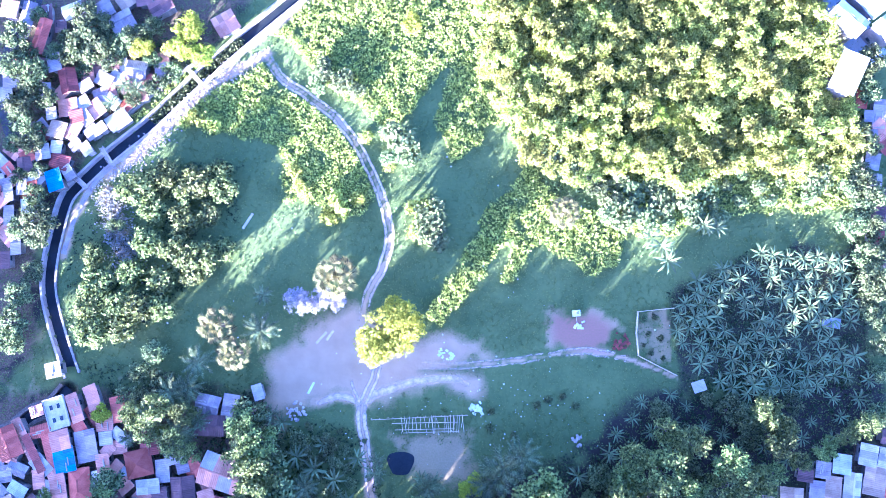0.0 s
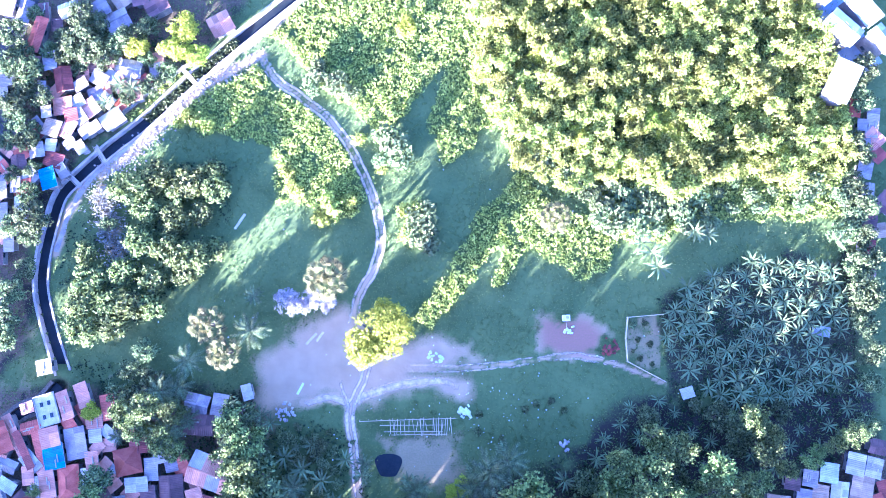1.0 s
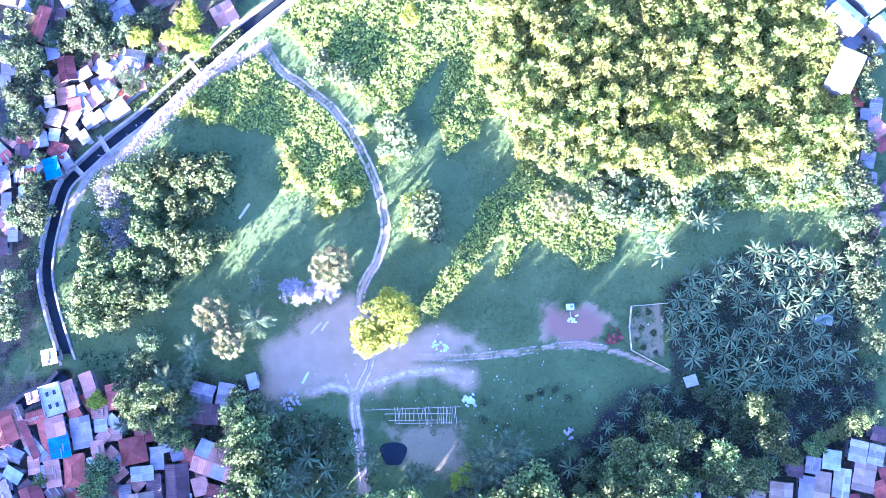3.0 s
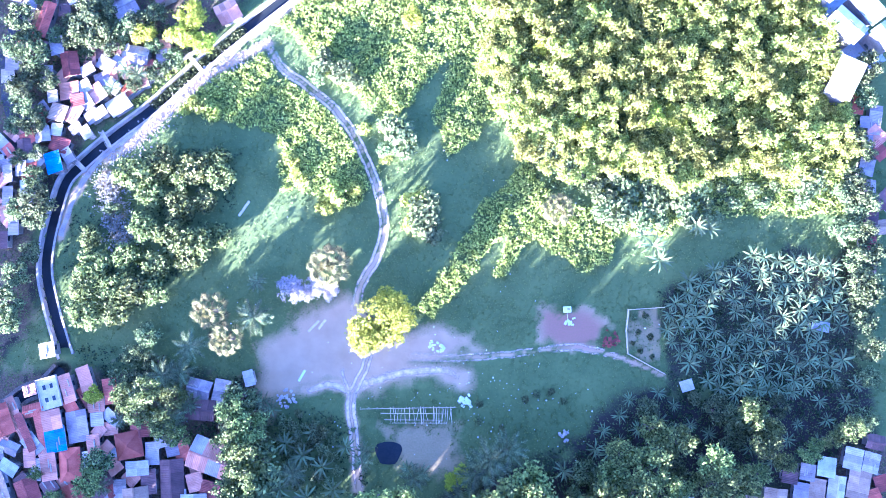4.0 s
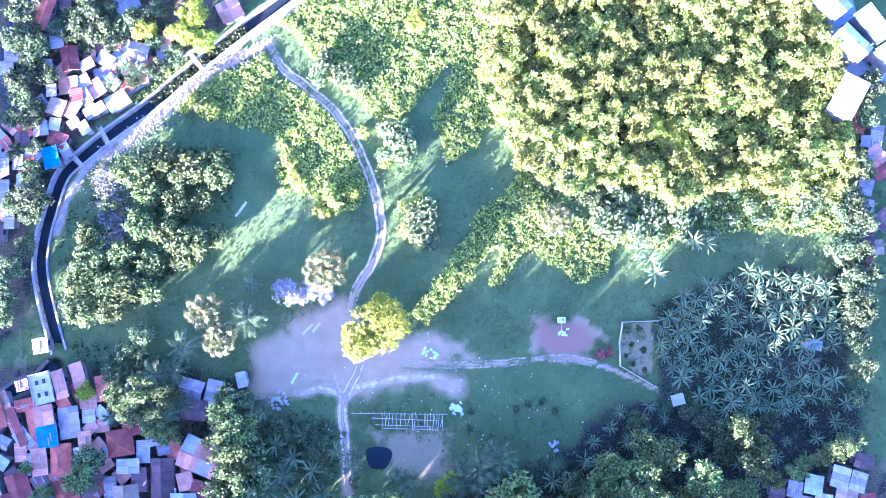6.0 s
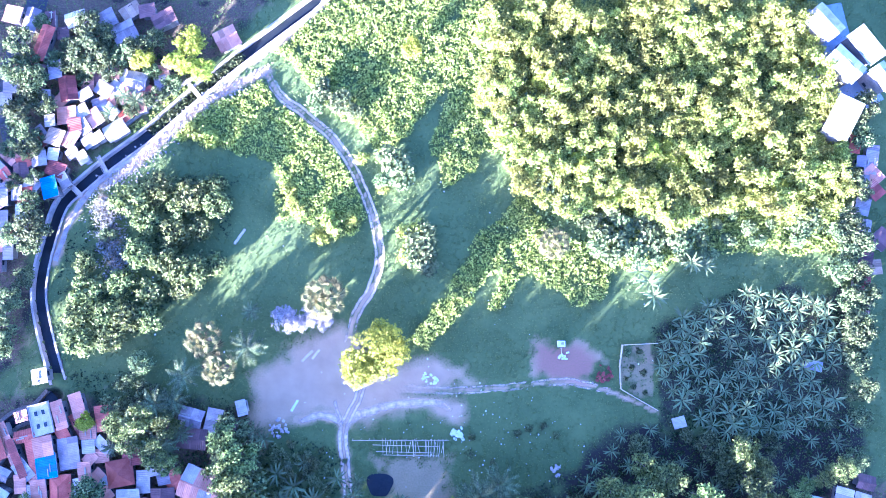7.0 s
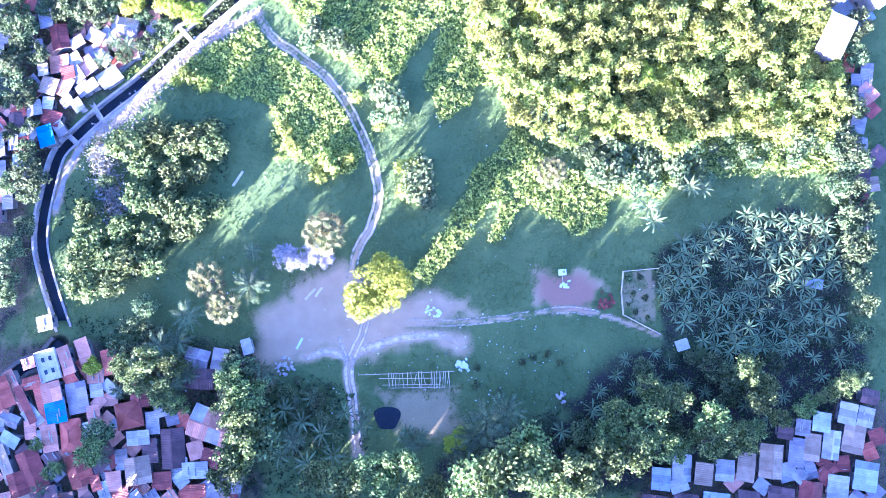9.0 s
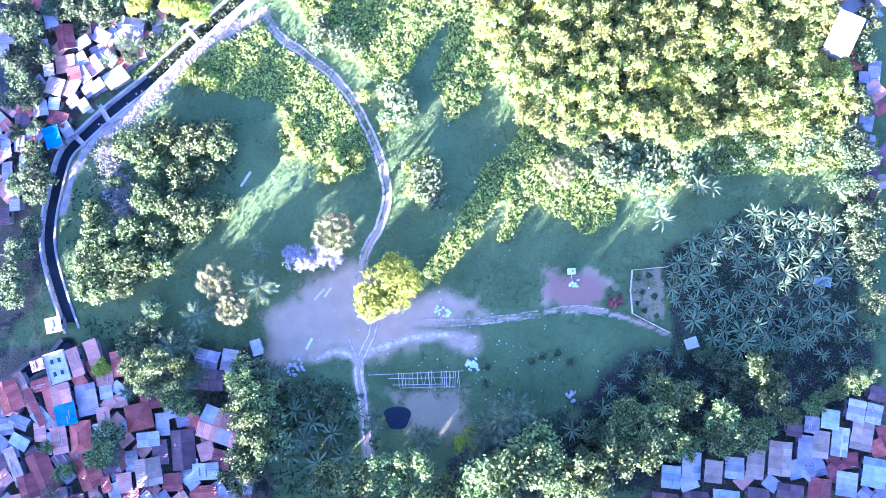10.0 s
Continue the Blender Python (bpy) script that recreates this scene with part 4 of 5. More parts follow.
def frond_mesh(seed, length, pairs, leaf, mat):
    """An arching feather frond with leaflets."""
    gen = np.random.default_rng(seed)
    verts, faces = tube([(length * s, 0, length * (0.34 * s - 0.62 * s * s)) for s in np.linspace(0, 1, 6)], np.linspace(0.05, 0.012, 6), 3)
    for i in range(pairs):
        s = 0.14 + 0.85 * i / (pairs - 1)
        x, z = length * s, length * (0.34 * s - 0.62 * s * s)
        ll = leaf * math.sin(math.pi * (0.12 + 0.8 * s)) * gen.uniform(0.85, 1.1)
        for side in (-1, 1):
            base = len(verts)
            verts += [(x - 0.11, 0, z), (x + 0.11, 0, z), (x + ll * 0.45 + 0.05, side * ll * 0.62, z - 0.05 - ll * 0.1), (x + ll * 0.75, side * ll * 0.9, z - ll * 0.42)]
            faces += [(base, base + 1, base + 2), (base, base + 2, base + 3)]
    return data_of("frond", verts, faces, mat)


def fan_mesh(seed, stalk, radius, mat):
    """A stiff fan leaf on a stalk."""
    gen = np.random.default_rng(seed)
    verts, faces = tube([(0, 0, 0), (stalk * 0.6, 0, 0.25 * stalk), (stalk, 0, 0.3 * stalk)], [0.06, 0.045, 0.03], 3)
    n = 15
    for i in range(n):
        w = radians(-95 + 190 * i / (n - 1))
        r = radius * (1 - 0.25 * abs(w) / 2) * gen.uniform(0.85, 1.1)
        base = len(verts)
        o = np.array([stalk, 0, 0.3 * stalk])
        d, e = np.array([math.cos(w), math.sin(w), 0]), np.array([-math.sin(w), math.cos(w), 0]) * 0.06 * radius
        mid = o + d * r * 0.55 + np.array([0, 0, 0.02])
        verts += [tuple(o), tuple(mid - e), tuple(o + d * r + np.array([0, 0, -0.4 * radius])), tuple(mid + e)]
        faces += [(base, base + 1, base + 2, base + 3)]
    return data_of("fan_leaf", verts, faces, mat)


def banana_leaf_mesh(seed, length, width, mat):
    """A long arched paddle leaf folded along its rib, with a torn edge."""
    gen = np.random.default_rng(seed)
    n = 7
    verts, faces = [], []
    for i in range(n + 1):
        s = i / n
        x, z = length * (0.08 + 0.92 * s), length * (0.55 * s - 0.75 * s * s)
        w = width * math.sin(math.pi * min(1, 0.08 + 0.9 * s)) ** 0.6 * 0.5 * gen.uniform(0.75, 1.1)
        verts += [(x, 0, z), (x + 0.06, w, z + 0.12 * w), (x + 0.06, -w, z + 0.12 * w)]
    for i in range(n):
        a, b = 3 * i, 3 * i + 3
        faces += [(a, b, b + 1, a + 1), (a, a + 2, b + 2, b)]
    return data_of("leaf", verts, faces, mat)


FRONDS = [frond_mesh(s, 3.7, 15, 1.0, LEAF["coconut"]) for s in range(3)]
FANS = [fan_mesh(s, 2.5, 1.35, LEAF["palm"]) for s in range(3)]
BANANA_LEAVES = [banana_leaf_mesh(s, 2.6, 0.42, LEAF["banana"]) for s in range(4)]


def palm_tree(seed, height, fan):
    g = random.Random(seed)
    thing = empty("fan_palm" if fan else "coconut_palm",
                  "tall fan palm with a round crown of stiff leaves" if fan else "slender coconut palm with arching feather fronds", "palm tree", "palms")
    lean = 0 if fan else g.uniform(0.3, 1.0)
    top = (lean, lean * 0.4, height)
    thick = 0.32 if fan else 0.16
    part("trunk", data_of("trunk", *tube([(0, 0, -0.3), (lean * 0.25, lean * 0.1, height * 0.5), top], [thick * 1.3, thick, thick * 0.9], 8), BARK), thing, "ringed grey palm trunk")
    count = 26 if fan else 17
    for i in range(count):
        up = (i / count) ** 0.8
        m = Matrix.Translation(top) @ pose(0, 0, 0, 0, 0, i * 137.5 + g.uniform(-8, 8)) @ pose(0, 0, 0, 0, (-82 * (1 - up) + 30 * up if fan else -50 * (1 - up) + 14 * up), 0)
        part("fan_leaf" if fan else "frond", (FANS if fan else FRONDS)[i % 3], thing, m=m @ pose(0, 0, 0, g.uniform(-20, 20)))
    return thing


def banana_plant(seed):
    g = random.Random(seed)
    thing = empty("banana_plant", "banana plant with long arched green leaves", "banana plant", "banana grove")
    h = 2.6 + g.uniform(-0.3, 0.8)
    part("stem", data_of("stem", *tube([(0, 0, -0.2), (0.05, 0, h * 0.5), (0.1, 0.05, h)], [0.16, 0.13, 0.08], 6), LEAF["banana"]), thing, "pale green fleshy stem")
    n = 11
    for i in range(n):
        m = Matrix.Translation((0.1, 0.05, h)) @ pose(0, 0, 0, g.uniform(-15, 15), -18 + g.uniform(-22, 14), i * 137.5 + g.uniform(-15, 15))
        part("leaf", BANANA_LEAVES[i % 4], thing, m=m)
    return thing


def placed(proto, x, y, scale=1.0, z=0.0):
    """A copy of a prototype at a place, turned at random."""
    s = scale * rnd.uniform(0.93, 1.07)
    s /= proto.scale[0]
    return copy_thing(proto, pose(x, y, z, 0, 0, rnd.uniform(0, 360)) @ Matrix.Diagonal((s, s, s * rnd.uniform(0.9, 1.1), 1)))


class Kind:
    """Prototypes of one kind; each is used once as it stands and then copied."""

    def __init__(self, protos):
        self.protos, self.used, self.i = protos, set(), 0

    def put(self, x, y, scale=1.0, z=0.0):
        k = self.i % len(self.protos)
        self.i += 1
        if k in self.used:
            return placed(self.protos[k], x, y, scale, z)
        self.used.add(k)
        ob = self.protos[k]
        ob.matrix_basis = pose(x, y, z, 0, 0, rnd.uniform(0, 360)) @ Matrix.Scale(scale, 4)
        return ob


FOREST = Kind([broadleaf("canopy_tree", "olive-green broadleaf tree in the dense wood", "tree", "olive", 20 + k, 2.3, 2.6, 2.3, 13, 220, 5, 0.46, "trees of the wood", 0.42) for k in range(5)])
WOOD = Kind([broadleaf("broadleaf_tree", "dark green broadleaf tree with a lumpy crown", "tree", "green", 40 + k, 3.6, 4.2, 2.6, 13, 330, 5, 0.62, "dark green trees", 0.32) for k in range(4)])
THICKET = Kind([broadleaf("thicket_tree", "dark thicket tree with sunlit olive leaf tips", "tree", "thicket", 140 + k, 3.4, 3.4, 1.6, 14, 330, 4, 0.75, "thicket beside the canal", 0.3) for k in range(4)])
YELLOW = Kind([broadleaf("yellow_tree", "yellow-green leafy tree with a dense crown", "tree", "yellow", 60 + k, 4.0, 4.6, 3.0, 9, 380, 9, 0.52) for k in range(2)])
BUSH = Kind([broadleaf("bush", "rounded green bush in the meadow", "bush", "olive", 70 + k, 1.7, 1.6, 0.3, 6, 90, 6, 0.5, "meadow bushes") for k in range(3)])
SHRUB = Kind([broadleaf("bush", "low dark green shrub in the shaded grass", "bush", "green", 75 + k, 1.7, 1.5, 0.3, 7, 110, 5, 0.42, "shaded shrubs", 0.3) for k in range(3)])
PALE = Kind([broadleaf("pale_shrub", "pale grey-green spreading shrub", "shrub", "pale", 80 + k, 2.6, 2.4, 0.8, 7, 130, 6, 0.6, "pale shrubs") for k in range(2)])
LILAC = Kind([broadleaf("flowering_tree", "flowering tree covered in pale lilac blossom", "tree", "lilac", 90, 3.0, 2.6, 1.6, 7, 170, 10, 0.42)])
BANANA = Kind([banana_plant(s) for s in range(4)])
FAN_PALM = Kind([palm_tree(3, 5.2, True), palm_tree(4, 4.6, True)])
COCONUT = Kind([palm_tree(11, 5.6, False), palm_tree(12, 5.0, False)])

# the dense wood in the north-east
for x, y in scatter([(9.8, 62.6), (8.3, 38.2), (14.3, 29.4), (18.9, 17.1), (26.0, 13.4), (33.3, 15.8), (50.0, 13.4), (61.0, 17.0), (72.9, 15.8), (74.3, 18.2), (85.9, 20.6), (86.0, 31.8), (80.2, 54.8), (78.8, 62.6)], 2.9, 1, 290):
    if lattice(x, y, 9, 51) > 0.12:
        FOREST.put(x, y, rnd.uniform(0.65, 1.25))
for x, y in [(45.1, 27.5), (47.6, 26.3), (43.2, 29.3), (48.4, 28.6), (50.6, 25.4), (-6.2, 47.9), (16.9, 34.3), (30.3, 24.5), (37.1, 16.7), (21.2, 42.2), (72.4, 20.8)]:
    YELLOW.put(x, y, rnd.uniform(0.5, 0.7))
for x, y in [(39.8, 11.8), (45.0, 9.4), (37.9, 7.0), (46.9, 13.0), (50.4, 10.6), (55.2, 12.9), (35.1, 10.6), (42.0, 5.8), (28.1, 16.6), (24.1, 20.2), (25.9, 23.9), (30.5, 15.4), (16.7, 42.5), (20.2, 38.7), (37.6, 15.4), (43.4, 13.6), (48.9, 16.6), (52.7, 8.8), (32.8, 13.0), (35.5, 7.0)]:
    PALE.put(x, y, rnd.uniform(0.9, 1.3))
for x, y in [(56.5, 9.5), (59.8, 13.5), (62.5, 10.0), (66.0, 13.0), (68.5, 10.2), (71.0, 13.8), (47.0, 6.0), (52.5, 5.6), (58.0, 6.8), (63.0, 15.5)]:
    PALE.put(x, y, rnd.uniform(0.5, 0.9))
# trees west of the track
for x, y in [(-57.7, 15.3), (-51.2, 13.9), (-45.3, 12.3), (-59.7, 8.2), (-53.5, 5.9), (-48.6, 7.0), (-60.5, 1.2), (-54.7, -1.2), (-63.7, -4.8), (-57.6, -6.9), (-65.7, -11.5), (-70.5, -6.9), (-72.2, -11.6), (-44.9, 0.0), (-63.4, 12.4), (-72.0, -1.1), (-64.9, -16.1), (-61.1, -12.1), (-71.0, -17.0), (-52.8, 11.2), (-46.5, 15.3), (-51.5, -5.0), (-48.8, -1.6), (-57.0, -12.0)]:
    THICKET.put(x, y, rnd.uniform(0.72, 1.02))
# dark wood in the south-east, with a taller sunlit front beside the houses
for x, y in scatter([(34.4, -34.2), (44.7, -28.7), (55.9, -29.8), (71.8, -28.8), (85.6, -25.5), (88.9, -34.3), (77.7, -40.9), (65.3, -44.1), (43.9, -49.4), (27.2, -51.5), (28.5, -43.9), (33.1, -39.6)], 3.6, 4, 130):
    (WOOD, BANANA, WOOD, PALE, BANANA)[int(rnd.random() * 5)].put(x, y, rnd.uniform(0.55, 0.85))
FRONT = Kind([broadleaf("broadleaf_tree", "tall leafy tree standing above the southern houses", "tree", "leafy", 120 + k, 4.0, 5.6, 6.4, 14, 330, 6, 0.58, "southern edge trees", 0.34) for k in range(3)])
for x, y, s in [(23.0, -54.7, 1.1), (28.4, -52.0, 1.15), (33.5, -50.2, 1.05), (39.3, -48.6, 1.0), (44.9, -48.2, 0.85), (48.6, -47.6, 0.7), (54.8, -46.9, 0.8), (59.7, -45.8, 0.85), (62.5, -45.3, 0.5), (64.7, -44.7, 0.6), (69.8, -42.6, 0.5), (74.9, -40.5, 0.55), (80.0, -37.8, 0.5), (83.4, -35.6, 0.6), (77.1, -39.1, 0.4), (15.4, -49.5, 1.35), (18.2, -46.8, 1.2), (12.7, -52.1, 1.3), (20.3, -50.5, 1.25), (8.9, -54.7, 1.3), (25.1, -56.8, 1.1), (1.3, -56.8, 1.0), (-3.0, -58.9, 1.0)]:
    FRONT.put(x, y, s)
for x, y, s in [(5.7, -47.5, 0.75), (18.5, -50.6, 0.7), (19.9, -48.4, 0.7)]:
    YELLOW.put(x, y, s)
for x, y, s in [(63.1, -32.3, 0.8), (64.6, -38.1, 0.85), (41.9, -43.3, 0.95), (66.4, -36.0, 0.7), (48.2, -38.6, 0.8), (43.6, -36.4, 0.75), (55.4, -42.4, 0.85), (37.2, -41.0, 0.75), (35.0, -45.6, 0.8)]:
    FRONT.put(x, y, s)
for x, y in [(-28.5, -38.5), (-22.8, -39.6)]:
    WOOD.put(x, y, rnd.uniform(0.4, 0.75))
for x, y in [(-21.0, -53.4), (-15.6, -54.4), (-10.2, -51.9), (-4.8, -51.4)]:
    FRONT.put(x, y, rnd.uniform(0.9, 1.05))
# trees among the houses
for x, y, s in [(-74.4, 43.0, 1.15), (-70.2, 40.5, 0.7), (-85.3, 36.8, 0.8), (-83.2, 32.0, 0.7), (-82.2, 5.8, 0.9), (-83.1, 2.3, 0.6), (-86.0, -14.9, 0.9), (-86.4, -18.3, 0.8), (-59.4, -30.6, 0.7), (-52.6, -31.4, 0.6), (-56.0, -26.3, 0.65), (-52.7, -39.3, 0.7), (-65.7, -46.3, 0.8), (-36.1, -39.4, 1.35), (-37.9, -32.8, 0.9), (-33.7, -45.9, 1.3), (-58.0, -21.0, 0.65), (-61.2, -25.0, 0.6), (-63.2, -29.4, 0.6), (90.2, 39.1, 0.9), (87.1, 12.5, 0.9), (84.2, 4.2, 0.8), (87.4, -7.4, 0.9), (88.1, -14.2, 0.8), (86.8, 7.7, 0.7), (-36.9, -49.1, 0.9), (-59.8, 34.4, 0.6), (-57.0, 37.4, 0.6), (90.3, 32.9, 0.7), (87.4, 24.4, 0.7), (90.1, 21.4, 0.6), (88.1, 10.1, 0.8), (87.4, 16.0, 0.6), (89.1, -0.4, 0.9), (86.7, -1.6, 0.7), (88.3, 4.2, 0.7), (84.8, 12.5, 0.6), (88.2, -5.1, 0.8), (86.4, -10.8, 0.6), (88.7, -19.9, 0.7), (88.8, -25.5, 0.6)]:
    WOOD.put(x, y, s)
for x, y, s in [(-82.1, 41.8, 0.6), (-87.4, 41.8, 0.6), (-88.2, 26.5, 0.7), (-75.4, 49.8, 0.8), (-72.3, 47.9, 0.7), (-78.5, 41.1, 0.7), (-64.5, 45.4, 0.7), (-67.4, 43.6, 0.7), (-61.6, 47.3, 0.6), (-89.4, 45.5, 0.8), (-90.2, 39.3, 0.8), (-86.9, 34.4, 0.7), (-87.8, 29.5, 0.8), (-85.6, 22.3, 0.7), (-84.5, 24.7, 0.6), (-89.6, 22.3, 0.6), (-84.0, 16.4, 0.5), (-88.0, 15.2, 0.5), (-75.9, 38.1, 0.5), (-65.0, 31.9, 0.5), (-61.3, 40.5, 0.5), (-84.3, 11.0, 0.6), (-86.7, 4.6, 0.7), (-86.2, 50.4, 0.5), (-79.9, 45.5, 0.5), (-72.8, 45.5, 0.6), (-83.8, -4.6, 0.6), (-85.8, -9.2, 0.7)]:
    WOOD.put(x, y, s)
for x, y, s in [(-66.3, -49.5, 0.85), (-74.4, -53.4, 0.5), (-60.4, -32.8, 0.8), (-57.5, -35.6, 0.9), (-52.8, -38.3, 0.8), (-49.4, -40.5, 0.7), (-50.8, -32.7, 0.7), (-38.2, -38.2, 0.6), (-39.2, -41.5, 0.9), (-36.8, -45.9, 0.8), (-78.1, -48.5, 0.4)]:
    FRONT.put(x, y, s * 0.85)
for x, y, s in [(-34.6, -43.6, 0.95), (-35.3, -38.0, 0.88), (-36.2, -48.5, 0.95), (-38.4, -53.6, 0.9), (-39.6, -34.4, 0.75), (-37.6, -40.8, 0.75), (-55.4, -31.4, 0.75)]:
    FRONT.put(x, y, s)
for x, y, s in [(-53.2, 46.7, 0.95), (-55.1, 42.3, 0.8), (-50.3, 41.1, 0.75), (-63.4, 42.7, 0.65), (-68.1, -33.0, 0.55)]:
    YELLOW.put(x, y, s)
BIG = broadleaf("yellow_tree", "large spreading yellow-green tree beside the dusty yard", "tree", "yellow", 66, 7.0, 5.4, 3.4, 13, 1250, 9, 0.4)
BIG.matrix_basis = Matrix.Translation((*(-11.5, -16.8), 0)) @ Matrix.Diagonal((1.1, 1.1, 1.1, 1))
for x, y, s in [(-21.5, 9.6, 1.5), (-23.8, 6.6, 1.2), (-18.0, 10.8, 1.1), (-5.0, 8.4, 1.5), (-2.6, 3.6, 1.5), (-5.6, 3.6, 1.2), (-9.2, 22.9, 1.5), (-6.8, 20.4, 1.2), (-10.9, 18.0, 1.0), (-29.8, 13.2, 1.0), (-31.1, 16.8, 1.0), (-15.8, 24.1, 1.0), (-51.6, 27.8, 1.3), (-48.6, 26.6, 1.2), (-54.0, 27.2, 1.0)]:
    BUSH.put(x, y, s)
for x, y, s in [(-24.9, 38.3, 1.1), (-20.7, 35.2, 1.1), (-26.7, 35.2, 0.9), (-18.2, 33.3, 0.8), (-8.4, 23.2, 1.5), (-6.2, 19.6, 1.2), (-10.6, 20.0, 1.0), (-1.8, 6.6, 1.45), (-0.6, 2.6, 1.3), (-4.6, 3.4, 1.1), (-67.8, 4.9, 0.8), (79.2, 14.2, 1.2), (76.7, 11.8, 1.1)]:
    PALE.put(x, y, s)
for x, y, s in [(-29.6, -11.6, 1.15), (-25.2, -9.8, 0.9), (-21.8, -10.6, 0.7)]:
    LILAC.put(x, y, s)
for x, y, s in [(-21.1, -6.2, 1.3), (-44.9, -15.6, 1.1), (-41.3, -21.1, 1.05), (25.0, 7.1, 1.0)]:
    FAN_PALM.put(x, y, s)
for x, y, s in [(11.4, -42.4, 1.25), (7.8, -52.4, 1.3), (15.4, -42.0, 1.1), (9.2, -46.4, 1.2)]:
    COCONUT.put(x, y, s)
for x, y, s in [(-35.9, -16.1, 1.05), (-36.6, -9.2, 0.55), (-49.1, -22.8, 0.9), (-50.6, -28.3, 0.85), (-53.9, -28.3, 0.9), (-57.6, -33.6, 1.0), (-51.6, -36.2, 1.0), (-2.6, -47.9, 0.75), (-13.1, -44.7, 0.6), (-26.8, -47.8, 0.7), (-66.4, 34.0, 0.6), (-69.2, 30.4, 0.6), (-63.5, 33.4, 0.6), (-33.7, -33.8, 0.6)]:
    COCONUT.put(x, y, s)
for x, y, s in [(-28.9, -38.4, 0.8), (-24.0, -40.4, 0.7), (-20.6, -37.0, 0.5), (-26.6, -42.4, 0.7), (-22.0, -43.0, 0.6), (-19.1, -44.7, 0.7), (-24.8, -45.8, 0.8), (-28.3, -44.1, 0.6), (-15.7, -39.0, 0.4), (9.7, -33.3, 0.5), (19.1, -32.1, 0.6), (24.3, -30.4, 0.6), (21.4, -31.0, 0.5), (27.2, -32.1, 0.5), (14.4, -37.8, 0.5), (9.7, -36.7, 0.6)]:
    SHRUB.put(x, y, s)
for x, y, s in [(-12.8, -42.9, 0.5), (-1.8, -46.6, 0.6), (-22.9, -41.0, 0.35), (-26.9, -39.9, 0.3)]:
    COCONUT.put(x, y, s)
for x, y, s in [(-65.1, -50.5, 0.6), (-73.4, -53.1, 0.5), (-52.3, -38.0, 0.8), (-57.9, -35.6, 0.7), (-40.7, -37.9, 0.5), (-37.6, -54.6, 0.65), (-62.2, -38.1, 0.5), (-48.5, -34.7, 0.7), (-76.9, -57.4, 0.5), (-39.7, -49.8, 0.5)]:
    COCONUT.put(x, y, s)
for x, y, s in [(-28.9, -41.7, 0.9), (-25.4, -43.9, 1.0), (-23.8, -39.4, 0.8), (-27.0, -47.3, 1.1), (-21.3, -46.1, 0.9), (-19.0, -50.5, 1.0), (-24.0, -51.7, 1.1), (-29.8, -50.6, 1.0), (-16.9, -42.1, 0.8), (-34.2, -38.3, 0.9), (-32.0, -34.9, 0.8), (35.9, -42.1, 0.9), (26.7, -45.6, 0.9), (33.6, -46.7, 1.0), (-4.2, -45.9, 0.7)]:
    BANANA.put(x, y, s)
for x, y, s in [(-30.5, -37.5, 0.5), (-27.2, -41.8, 0.6), (-23.5, -38.2, 0.4), (-21.6, -43.4, 0.55), (-25.6, -46.4, 0.6), (-19.4, -40.6, 0.4), (-22.8, -48.4, 0.6), (-29.4, -46.6, 0.6), (-18.6, -47.4, 0.5), (-27.0, -36.0, 0.4)]:
    PALE.put(x, y, s)
for x, y, s in [(-29.6, -39.6, 0.5), (-25.8, -38.9, 0.6), (-24.2, -42.6, 0.5), (-20.6, -41.6, 0.5), (-28.2, -43.8, 0.6), (-22.4, -45.2, 0.6), (-31.2, -41.6, 0.6), (-20.2, -49.6, 0.6), (-26.4, -49.8, 0.7)]:
    SHRUB.put(x, y, s * 1.3)
# banana grove
for x, y in [(41.5, -14.6), (43.9, -14.0), (42.6, -17.5), (44.9, -18.7), (41.4, -19.8), (45.3, -22.7), (43.0, -21.5)]:
    SHRUB.put(x, y, rnd.uniform(0.3, 0.5))
for x, y in scatter([(48.0, -10.7), (51.6, -7.2), (63.5, -1.4), (71.7, -0.9), (83.2, -2.1), (85.3, -14.2), (82.8, -24.4), (74.6, -28.9), (58.6, -28.8), (50.8, -25.4), (47.2, -17.5)], 2.25, 8, 235):
    if lattice(x, y, 6, 72) > 0.22:
        BANANA.put(x, y, rnd.uniform(0.6, 0.95))
for x, y in [(53.7, 4.6), (56.6, 4.0), (44.7, -0.1), (43.0, 2.3), (45.7, -3.0)]:
    BANANA.put(x, y, rnd.uniform(0.9, 1.2))

# ---- tall tree rows south and west, added out of view to cast the long shade ----
SHADE_TREES = Kind([broadleaf("tall_tree", "dark green tree of an added row out of view that shades the meadow", "tree", "green", 100 + k, 4.6, 9.5, 2.2, 12, 430, 6, 0.95, "tall tree row") for k in range(3)])
# Heights follow the wanted shade edge; dips let sun streaks through.
SHADE_ROW_HEIGHT = [(-150.0, 12.0), (-124.0, 12.0), (-117.0, 13.5), (-114.5, 19.0), (-106.0, 19.5), (-104.0, 17.5), (-99.0, 18.5), (-84.0, 19.5), (-62.0, 19.5), (-59.2, 19.0), (-58.4, 16.8), (-52.6, 16.8), (-51.8, 20.5), (-47.6, 20.8), (-47.0, 18.4), (-44.0, 18.4),
              (-43.6, 20.8), (-38.0, 21.4), (-32.0, 20.6), (-29.0, 19.0), (-26.6, 19.4), (-25.8, 20.0), (-18.0, 17.0), (8.0, 16.5), (24.0, 17.0), (32.0, 22.0), (45.0, 19.0), (60.0, 14.0), (90.0, 13.5)]


